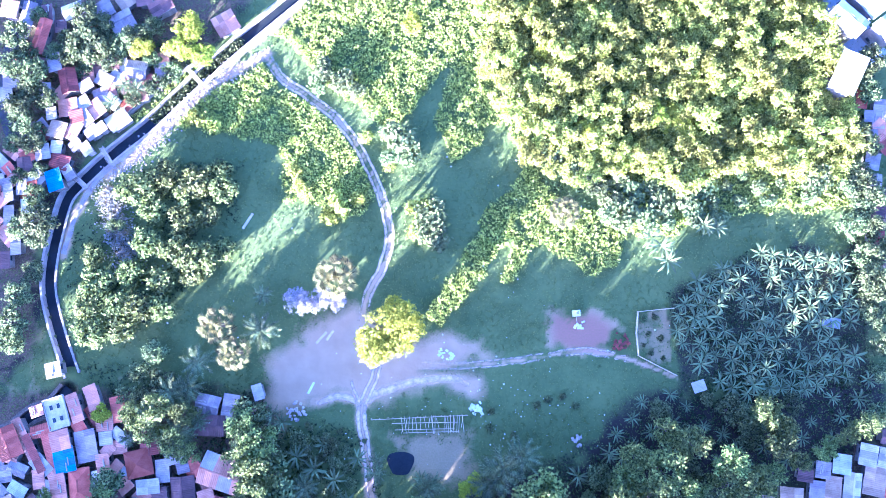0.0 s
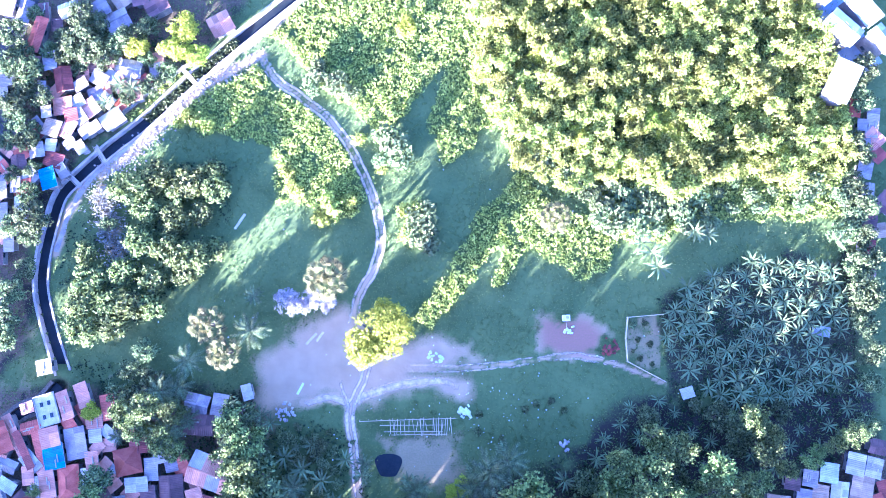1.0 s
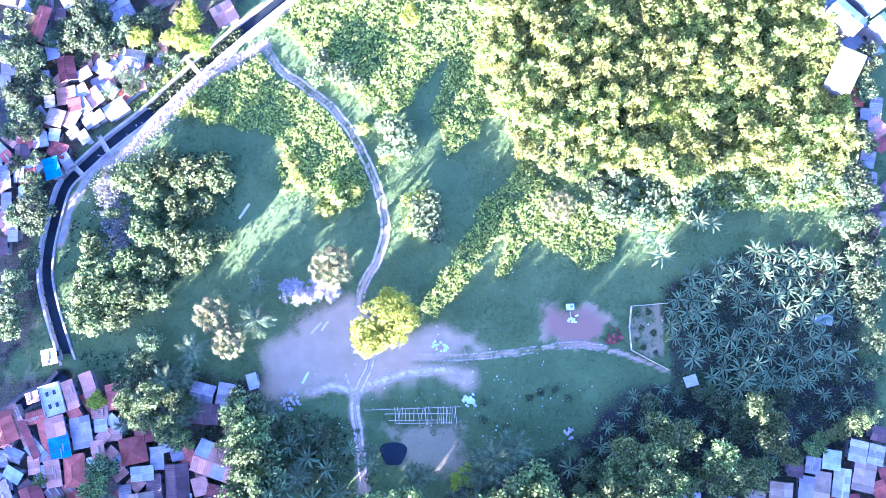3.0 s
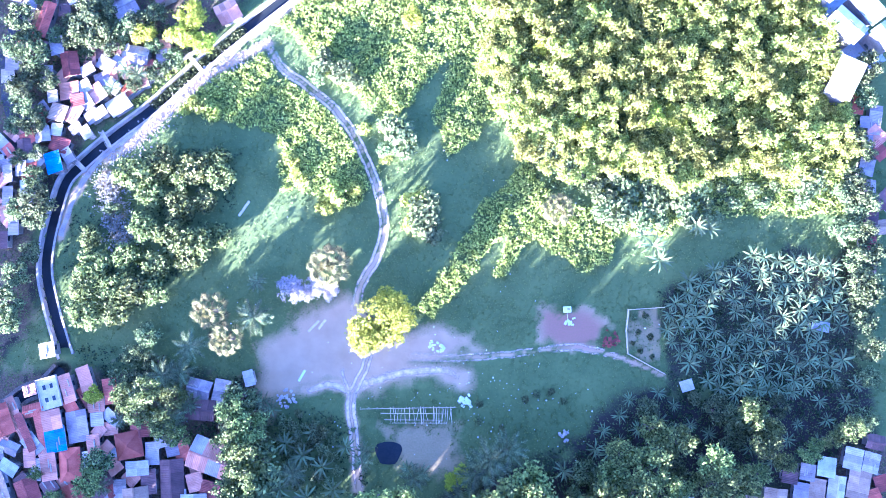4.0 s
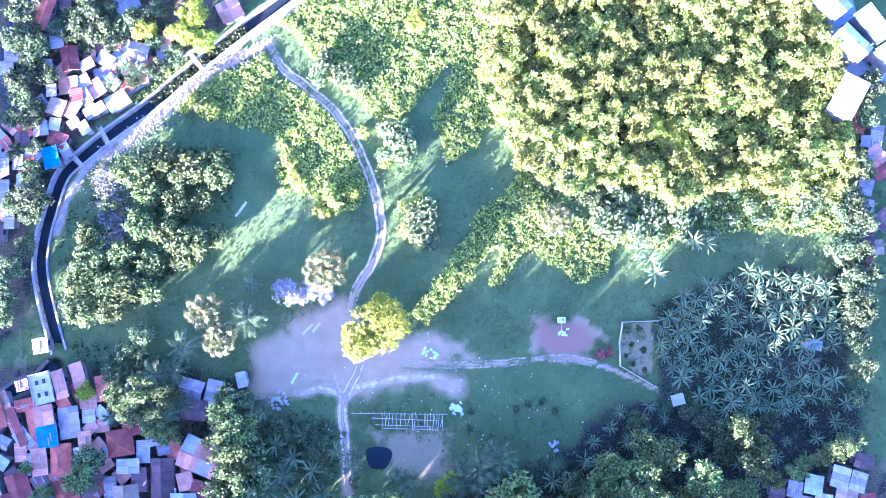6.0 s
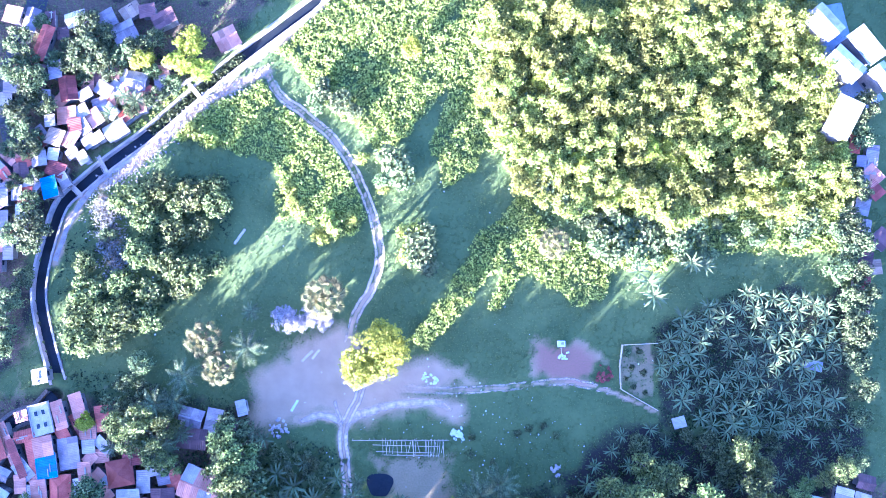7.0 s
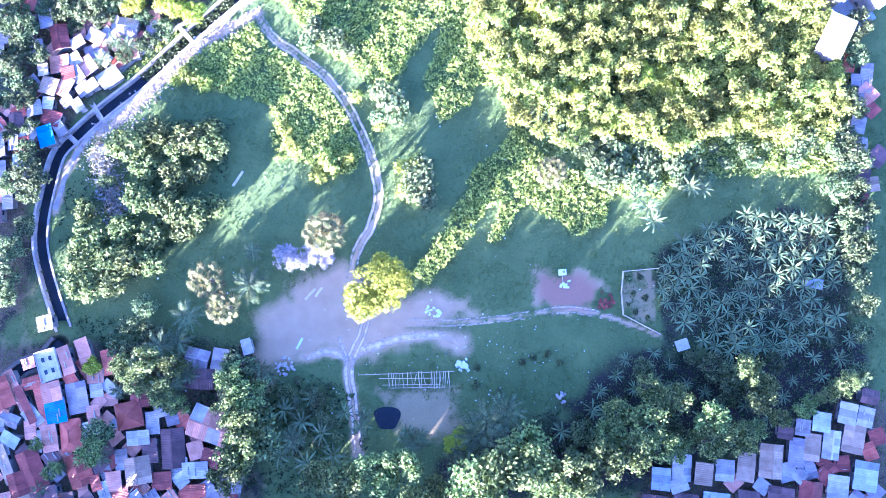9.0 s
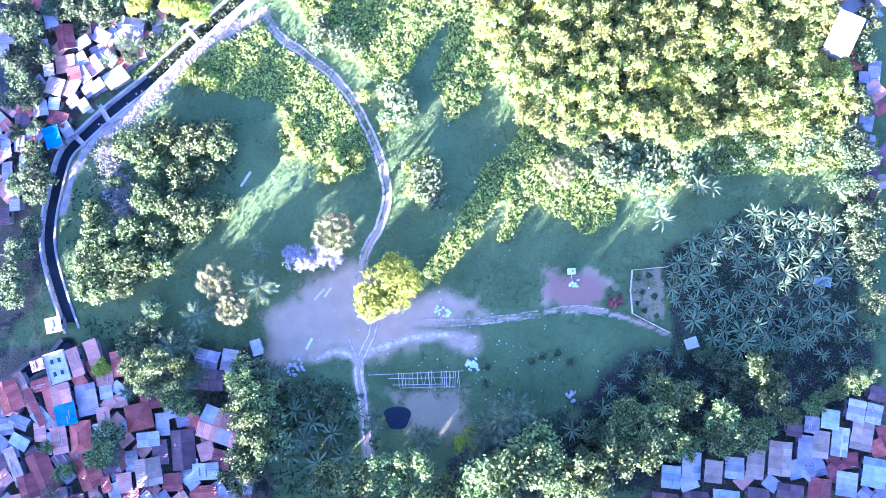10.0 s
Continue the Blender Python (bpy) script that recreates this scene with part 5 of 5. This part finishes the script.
def tall(x, y, high, wide):
    """A tree of the unseen shade row, grown to a height and a half-width."""
    k = SHADE_TREES.i % 3
    ob = SHADE_TREES.put(x, y)
    ob.matrix_basis = pose(x, y, 0, 0, 0, rnd.uniform(0, 360)) @ Matrix.Diagonal((wide / 4.6, wide / 4.6, high / SHADE_TREE_TOP[k], 1))


SHADE_TREE_TOP = [max(v.co.z for c in p.children if c.name.startswith("crown") for v in c.data.vertices) for p in SHADE_TREES.protos]
for k in range(96):
    x = -143.0 + 2.45 * k
    high = float(np.interp(x, *zip(*SHADE_ROW_HEIGHT)))
    if high > 3:
        tall(x, -76 + rnd.uniform(-0.6, 0.6), high * rnd.uniform(0.98, 1.02), 2.3 if x < -20 else 3.2)
# Low unseen trees stop sun slipping under the tall crowns.
for k in range(50):
    tall(-140.0 + 4.9 * k, -72.5 + rnd.uniform(-0.6, 0.6), rnd.uniform(6.0, 7.0), 3.4)
# Unseen western row, put there to keep the western houses dim.
for k in range(30):
    tall(-113 - 4 * (k % 2), -76 + k * 4.6, rnd.uniform(7.5, 9.5) if k > 18 else rnd.uniform(12.0, 13.5), 3.6)


# ---- grass, weeds and undergrowth ----
HOUSE_SPOTS = [(r[0], r[1], max(r[2], r[3]) * 0.5) for r in HOUSES_SOUTH + HOUSES_SOUTHWEST + HOUSES_YARD + HOUSES_WEST + HOUSES_CANAL + HOUSES_NORTHWEST
               + HOUSES_EAST + HOUSES_SOUTHEAST + HOUSES_SOUTHEAST_BACK + HALLS + SHACKS] + [(*(-8.5, -43.5), 2.6)]


def free_ground(x, y, bare_most):
    keep = soil(x, y) < bare_most
    keep &= (distance(x, y, CANAL) > 1.9) & (distance(x, y, CREEK) > 2.4)
    for hx, hy, r in HOUSE_SPOTS:
        keep &= np.hypot(x - hx, y - hy) > r
    return keep


def build_grass(count):
    x, y = rng.uniform(-100, 100, count), rng.uniform(-68, 78, count)
    keep = free_ground(x, y, 0.5) & (lattice(x, y, 5, 31) * 0.6 + lattice(x, y, 1.6, 32) * 0.6 > rng.uniform(0.05, 0.6, count))
    x, y = x[keep], y[keep]
    height = 0.06 + 0.14 * lattice(x, y, 9, 33)
    c = np.stack([x, y, height], 1)
    n = np.stack([rng.normal(0, 0.6, len(x)), rng.normal(0, 0.6, len(x)), rng.uniform(0.7, 1.5, len(x))], 1)
    v, f = leaves(c, n, 0.34, 2, 0.16, rng, 0.1)
    tagged(new("meadow_grass", data_of("meadow_grass", v, f, GRASS)), "dense green meadow grass and broad weeds", "grass", kind="stuff")


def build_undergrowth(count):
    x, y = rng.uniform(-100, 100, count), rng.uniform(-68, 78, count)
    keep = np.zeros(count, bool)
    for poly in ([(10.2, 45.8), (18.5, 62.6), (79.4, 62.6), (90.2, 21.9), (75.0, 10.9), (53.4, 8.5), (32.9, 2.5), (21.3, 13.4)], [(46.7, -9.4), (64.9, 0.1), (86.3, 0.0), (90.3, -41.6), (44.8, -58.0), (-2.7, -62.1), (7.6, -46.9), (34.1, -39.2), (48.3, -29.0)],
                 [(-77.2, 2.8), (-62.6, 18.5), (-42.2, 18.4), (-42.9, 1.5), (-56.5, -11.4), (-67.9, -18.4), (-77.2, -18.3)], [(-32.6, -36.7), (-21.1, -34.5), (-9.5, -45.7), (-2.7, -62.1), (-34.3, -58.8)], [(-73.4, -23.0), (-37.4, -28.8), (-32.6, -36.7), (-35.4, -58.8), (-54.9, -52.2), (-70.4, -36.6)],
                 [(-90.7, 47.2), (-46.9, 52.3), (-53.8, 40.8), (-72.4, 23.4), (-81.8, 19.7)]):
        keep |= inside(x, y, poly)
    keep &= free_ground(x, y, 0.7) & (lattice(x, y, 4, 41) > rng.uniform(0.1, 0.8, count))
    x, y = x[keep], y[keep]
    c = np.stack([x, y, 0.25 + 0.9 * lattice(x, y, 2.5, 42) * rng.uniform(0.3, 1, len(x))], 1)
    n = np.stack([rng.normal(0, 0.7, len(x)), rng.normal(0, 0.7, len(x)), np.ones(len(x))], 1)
    # Shade beneath the trees is put into these leaves' dark colour.
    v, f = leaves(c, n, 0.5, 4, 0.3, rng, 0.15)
    tagged(new("undergrowth", data_of("undergrowth", v, f, LEAF["shade_weed"])), "low tangled undergrowth beneath the trees, leaves darkened as shade", "undergrowth", kind="stuff")


def build_canopy(count):
    """The low leafy layer that closes the wood between its trees."""
    x, y = rng.uniform(0, 95, count), rng.uniform(0, 75, count)
    keep = inside(x, y, [(10.2, 45.8), (18.5, 62.6), (79.4, 62.6), (84.2, 40.6), (87.3, 31.8), (90.2, 21.9), (85.0, 17.0), (75.2, 13.3), (65.8, 17.0), (53.6, 13.4), (44.1, 17.0), (33.3, 17.1), (26.1, 14.6), (21.4, 23.2), (17.9, 29.4)])
    keep &= (lattice(x, y, 9, 51) * 0.7 + lattice(x, y, 3, 52) * 0.5 > rng.uniform(0.15, 0.45, count)) & free_ground(x, y, 0.7)
    x, y = x[keep], y[keep]
    c = np.stack([x, y, 1.2 + 3.4 * lattice(x, y, 1.3, 53) * rng.uniform(0.6, 1, len(x))], 1)
    n = np.stack([rng.normal(0, 1, len(x)), rng.normal(0, 1, len(x)), np.full(len(x), 0.5)], 1)
    v, f = leaves(c, n, 0.55, 4, 0.4, rng, 0.15)
    tagged(new("wood_canopy", data_of("wood_canopy", v, f, LEAF["olive"])), "dense leafy understorey filling the sunlit wood", "woodland", kind="stuff")


def build_weeds(count):
    """Rank knee-high tufted weeds with gaps, coloured and outlined as the meadow's sunlit parts."""
    x, y = rng.uniform(-70, 90, count), rng.uniform(-20, 64, count)
    keep = np.zeros(count, bool)
    rim = (lattice(x, y, 3, 61) - 0.5) * 2.4
    for poly in WEEDS:
        keep |= np.where(inside(x, y, poly), 1, -1) * distance(x, y, np.array(poly + poly[:1])) + rim > 0
    keep &= free_ground(x, y, 0.35) & (distance(x, y, NORTH_TRACK) > 1.35)
    tuft = lattice(x, y, 0.95, 62) * 0.65 + lattice(x, y, 2.6, 63) * 0.35
    keep &= tuft > rng.uniform(0.1, 0.5, count)
    x, y, tuft = x[keep], y[keep], tuft[keep]
    c = np.stack([x, y, 0.1 + 0.9 * np.clip(tuft - 0.15, 0, 1) + rng.uniform(0, 0.25, len(x))], 1)
    n = np.stack([rng.normal(0, 0.8, len(x)), rng.normal(0, 0.8, len(x)), rng.uniform(0.0, 0.7, len(x))], 1)
    v, f = leaves(c, n, 0.52, 2, 0.16, rng, 0.15)
    tagged(new("meadow_weeds", data_of("meadow_weeds", v, f, LEAF["meadow"])), "rank yellow-green weeds, sunlight put into their bright colour and outline", "weeds", kind="stuff")


def build_dry_scrub(count):
    """Bleached dry grass and twigs in a long pale patch beside the canal."""
    i = rng.integers(0, len(WHITE_SCRUB), count)
    p = WHITE_SCRUB[i] + rng.normal(0, 1.5, (count, 2))
    c = np.stack([p[:, 0], p[:, 1], 0.15 + 1.3 * rng.uniform(0, 1, count) ** 2], 1)
    n = np.stack([rng.normal(0, 1, count), rng.normal(0, 1, count), np.full(count, 0.4)], 1)
    v, f = leaves(c, n, 0.5, 3, 0.3, rng, 0.1)
    dry = leaf_material("bleached_scrub", (0.24, 0.23, 0.19), (0.62, 0.60, 0.54))
    tagged(new("dry_scrub", data_of("dry_scrub", v, f, dry)), "bleached dry scrub beside the canal lane", "scrub", kind="stuff")


build_canopy(34000)
build_dry_scrub(1100)
build_weeds(190000)


def build_canal_weeds():
    sel = CANAL[int(len(CANAL) * 0.24):int(len(CANAL) * 0.46)]
    i = rng.integers(0, len(sel), 900)
    off = rng.uniform(-0.4, 1.5, 900)
    p = sel[i] + sideways(sel)[i] * off[:, None] * (-1 if SIDE < 0 else 1) + rng.normal(0, 0.25, (900, 2))
    c = np.stack([p[:, 0], p[:, 1], -0.9 + rng.uniform(0, 0.5, 900)], 1)
    n = np.stack([rng.normal(0, 0.6, 900), rng.normal(0, 0.6, 900), np.ones(900)], 1)
    v, f = leaves(c, n, 0.5, 4, 0.25, rng, 0.1)
    tagged(new("canal_weeds", data_of("canal_weeds", v, f, LEAF["green"])), "green weeds choking one side of the canal", "weeds", kind="stuff")


# the weeds grow on the town side
SIDE = -1 if sideways(CANAL)[len(CANAL) // 3][0] > 0 else 1
build_canal_weeds()
build_grass(130000)
build_undergrowth(45000)


# ---- small things ----
def pole(a, b, r, mat, name, parent, sides=5):
    return part(name, data_of(name, *tube([a, b], [r, r * 0.9], sides), mat), parent)


def drying_rack():
    x, y = (-10.1, -34.4)
    thing = empty("bamboo_rack", "long bleached bamboo rack standing in the grass", "bamboo rack", m=pose(x, y, 0, 0, 0, 2))
    for k in range(10):
        for yy in (0, -3.1):
            pole((k * 1.65, yy, -0.2), (k * 1.65, yy, 1.0), 0.06, BAMBOO, "post", thing)
    for yy in (0, -1.3, -2.2, -3.1):
        pole((-4.5 if yy == 0 else rnd.uniform(-1.2, 2.0), yy + rnd.uniform(-0.3, 0.3), 1.02), (15.2 if yy == 0 else rnd.uniform(10.0, 15.2), yy - rnd.uniform(0, 0.5), 1.0), 0.065, BAMBOO, "rail", thing)
    for k in range(34):
        if rnd.random() < 0.28:
            continue
        xx = 0.2 + k * 0.44 + rnd.uniform(-0.25, 0.25)
        pole((xx, rnd.uniform(-0.4, 0.35), 1.12), (xx + rnd.uniform(-0.55, 0.55), -3.4 + rnd.uniform(0, 1.6) * (k < 11 or k % 4 == 0), 1.1), 0.055, BAMBOO, "slat", thing)
    for k in range(3):
        pole((-4.4 + k * 1.7, 0, -0.2), (-4.4 + k * 1.7, 0, 1.02), 0.06, BAMBOO, "post", thing)


drying_rack()


def plot_fence():
    corners = [(47.8, -12.4), (40.4, -13.1), (39.9, -17.5), (40.2, -22.1), (43.8, -24.0), (47.9, -26.1)]
    thing = empty("fence", "pale low bamboo fence round the fenced plot", "fence")
    for (ax, ay), (bx, by) in zip(corners, corners[1:]):
        n = max(2, round(math.hypot(bx - ax, by - ay) / 1.2))
        for k in range(n):
            px, py = ax + (bx - ax) * k / n, ay + (by - ay) * k / n
            pole((px, py, -0.2), (px, py, 1.15), 0.08, BAMBOO, "post", thing)
        for zz in (0.35, 0.7, 1.05):
            pole((ax, ay, zz), (bx, by, zz), 0.075, BAMBOO, "rail", thing)


plot_fence()


def pond():
    x, y = (-8.5, -43.5)
    ring = [(x + 2.6 * math.cos(a) * (1 + 0.15 * math.sin(3 * a)), y + 2.7 * math.sin(a) * (1 + 0.16 * math.cos(2 * a))) for a in np.linspace(0, 2 * math.pi, 28, endpoint=False)]
    tagged(new("pond", data_of("pond", [(*p, 0.2) for p in ring], [tuple(range(28))], WATER)), "small dark pond in the bare garden plot", "pond", kind="structure")


pond()


def water_tank():
    x, y = (27.6, -13.4)
    thing = empty("water_tank", "square white plastic tank on a timber stand", "tank", m=pose(x, y, 0, 0, 0, 4))
    for sx in (-1, 1):
        for sy in (-1, 1):
            part("leg", from_bm("leg", box(0.1, 0.1, 0.5, (sx * 0.6, sy * 0.5, -0.05)), TIMBER), thing)
    part("body", from_bm("body", box(1.6, 1.3, 1.0, (0, 0, 0.45), 0.1), WHITE), thing)
    part("lid", from_bm("lid", box(0.5, 0.5, 0.08, (0.2, 0.1, 1.45), 0.03), TIMBER), thing)
    part("hose", data_of("hose", *tube([(0, -0.7, 0.6), (0.1, -1.4, 0.1), (0.2, -2.4, 0.06), (0.1, -3.2, 0.06)], [0.05] * 4), WHITE), thing)


water_tank()


def heap(x, y, size, count, mat, name, label, category, seed):
    g = random.Random(seed)
    thing = empty(name, label, category, m=pose(x, y, 0))
    for k in range(count):
        d, w = size * math.sqrt(g.random()), g.uniform(0, 6.28)
        z = max(0, (1 - d / size)) * size * 0.4
        turn = Euler((g.uniform(-0.3, 0.3), g.uniform(-0.3, 0.3), g.uniform(0, 3))).to_matrix().to_4x4()
        part("piece", from_bm("piece", box(g.uniform(0.4, 0.9), g.uniform(0.3, 0.6), g.uniform(0.15, 0.3), (d * math.cos(w), d * math.sin(w), z), 0.06, turn), mat), thing)
    return thing


heap(*(7.1, -32.5), 1.5, 26, WHITE, "sack_heap", "heap of white sacks at the edge of the yard", "sack heap", 1)
heap(*(-29.8, -33.1), 2.0, 30, CONCRETE, "rubble_heap", "heap of pale rubble and old boards", "rubble heap", 2)
heap(*(0.8, -21.8), 1.6, 18, WHITE, "rubble_heap", "low heap of whitish rubble in the yard", "rubble heap", 3)
heap(*(27.1, -39.1), 1.2, 12, CONCRETE, "rubble_heap", "small heap of pale stones in the grass", "rubble heap", 4)


heap(*(36.6, -19.2), 1.9, 24, ROOF["wine"], "brush_heap", "heap of dark reddish rubbish beside the bare red earth", "rubbish heap", 5)
heap(*(28.4, -15.6), 1.1, 7, WHITE, "rubble_heap", "few whitish stones on the bare red earth", "rubble heap", 6)


def board(ax, ay, bx, by, wide, mat, label, name="plank", z=0.06):
    l = math.hypot(bx - ax, by - ay)
    ob = new(name, from_bm(name, box(l, wide, 0.08, (0, 0, 0), 0.015), mat))
    ob.matrix_basis = pose((ax + bx) / 2, (ay + by) / 2, z, 0, 0, math.degrees(math.atan2(by - ay, bx - ax)))
    return tagged(ob, label, name.replace("_", " "))


board(*(-27.5, -29.6), *(-26.3, -27.3), 0.5, WHITE, "pale board lying on the dusty yard")
board(*(-41.8, 4.5), *(-39.8, 7.7), 0.55, BAMBOO, "bleached log lying in the shaded meadow", "log")
board(*(-26.0, -19.4), *(-23.9, -17.1), 0.5, BAMBOO, "pale plank at the edge of the yard")
board(*(-23.9, -18.8), *(-22.5, -16.8), 0.5, BAMBOO, "pale plank at the edge of the yard")


def footbridge(ax, ay, bx, by):
    l = math.hypot(bx - ax, by - ay)
    thing = empty("footbridge", "narrow pale concrete footbridge over the canal", "footbridge", "canal footbridges",
                  pose((ax + bx) / 2, (ay + by) / 2, 0, 0, 0, math.degrees(math.atan2(by - ay, bx - ax))))
    part("deck", from_bm("deck", box(l, 0.9, 0.14, (0, 0, 0.24), 0.02), CONCRETE), thing)
    for s in (-1, 1):
        pole((-l / 2, s * 0.42, 1.1), (l / 2, s * 0.42, 1.1), 0.04, BAMBOO, "handrail", thing)
        for k in range(4):
            px = -l / 2 + 0.1 + k * (l - 0.2) / 3
            pole((px, s * 0.42, 0.3), (px, s * 0.42, 1.1), 0.04, BAMBOO, "post", thing)


footbridge(*(-79.2, 17.3), *(-74.7, 13.1))
footbridge(*(-72.1, 21.9), *(-70.0, 18.5))
footbridge(*(-55.0, 39.6), *(-51.5, 35.8))


def litter():
    pieces = []
    for k in range(190):
        x, y = rnd.uniform(-60, 60), rnd.uniform(-50, 20)
        if k % 3 == 0:
            x, y = rnd.uniform(-20, 25), rnd.uniform(-45, -15)
        if k > 120:
            x, y = rnd.gauss(17, 9), rnd.gauss(-33, 5)
        s, w = rnd.uniform(0.07, 0.2) * (0.7 if k > 120 else 1), rnd.uniform(0, 6.28)
        c, d = s * math.cos(w), s * math.sin(w)
        z = 0.35 + rnd.uniform(-0.05, 0.15)
        pieces.append(([(x - c, y - d, z), (x + d, y - c, z + 0.06), (x + c, y + d, z + 0.02), (x - d, y + c, z + 0.1), (x, y, z - 0.3)],
                       [(0, 1, 2, 3), (0, 4, 1), (1, 4, 2), (2, 4, 3), (3, 4, 0)]))
    tagged(new("litter", data_of("litter", *joined(pieces), WHITE)), "scattered white plastic litter and pale stones", "litter", kind="stuff")


litter()


def stones():
    pieces = []
    for k in range(900):
        i = int(rnd.random() ** 0.8 * (len(LOOP) - 1))
        off = rnd.gauss(0, 1.3) + 0.4
        d = sideways(LOOP)[i]
        along = rnd.uniform(-0.5, 0.5)
        x, y = LOOP[i] + d * off + np.array([d[1], -d[0]]) * along
        s, w, h = rnd.uniform(0.1, 0.32), rnd.uniform(0, 6.28), rnd.uniform(0.1, 0.25)
        ring = [(x + s * math.cos(w + q) * rnd.uniform(0.7, 1.2), y + s * math.sin(w + q) * rnd.uniform(0.7, 1.2)) for q in (0, 1.57, 3.14, 4.71)]
        pieces.append(([(*p, -0.05) for p in ring] + [(x + (p[0] - x) * 0.7, y + (p[1] - y) * 0.7, h) for p in ring],
                       [(4, 5, 6, 7), (0, 1, 5, 4), (1, 2, 6, 5), (2, 3, 7, 6), (3, 0, 4, 7)]))
    tagged(new("rubble", data_of("rubble", *joined(pieces), CONCRETE)), "pale stones and rubble strewn along the bank", "rubble", kind="stuff")


stones()
house(*[(51.9, -28.2, 2.5, 2.2, 18, "white", "shed")][0], height=2.2)
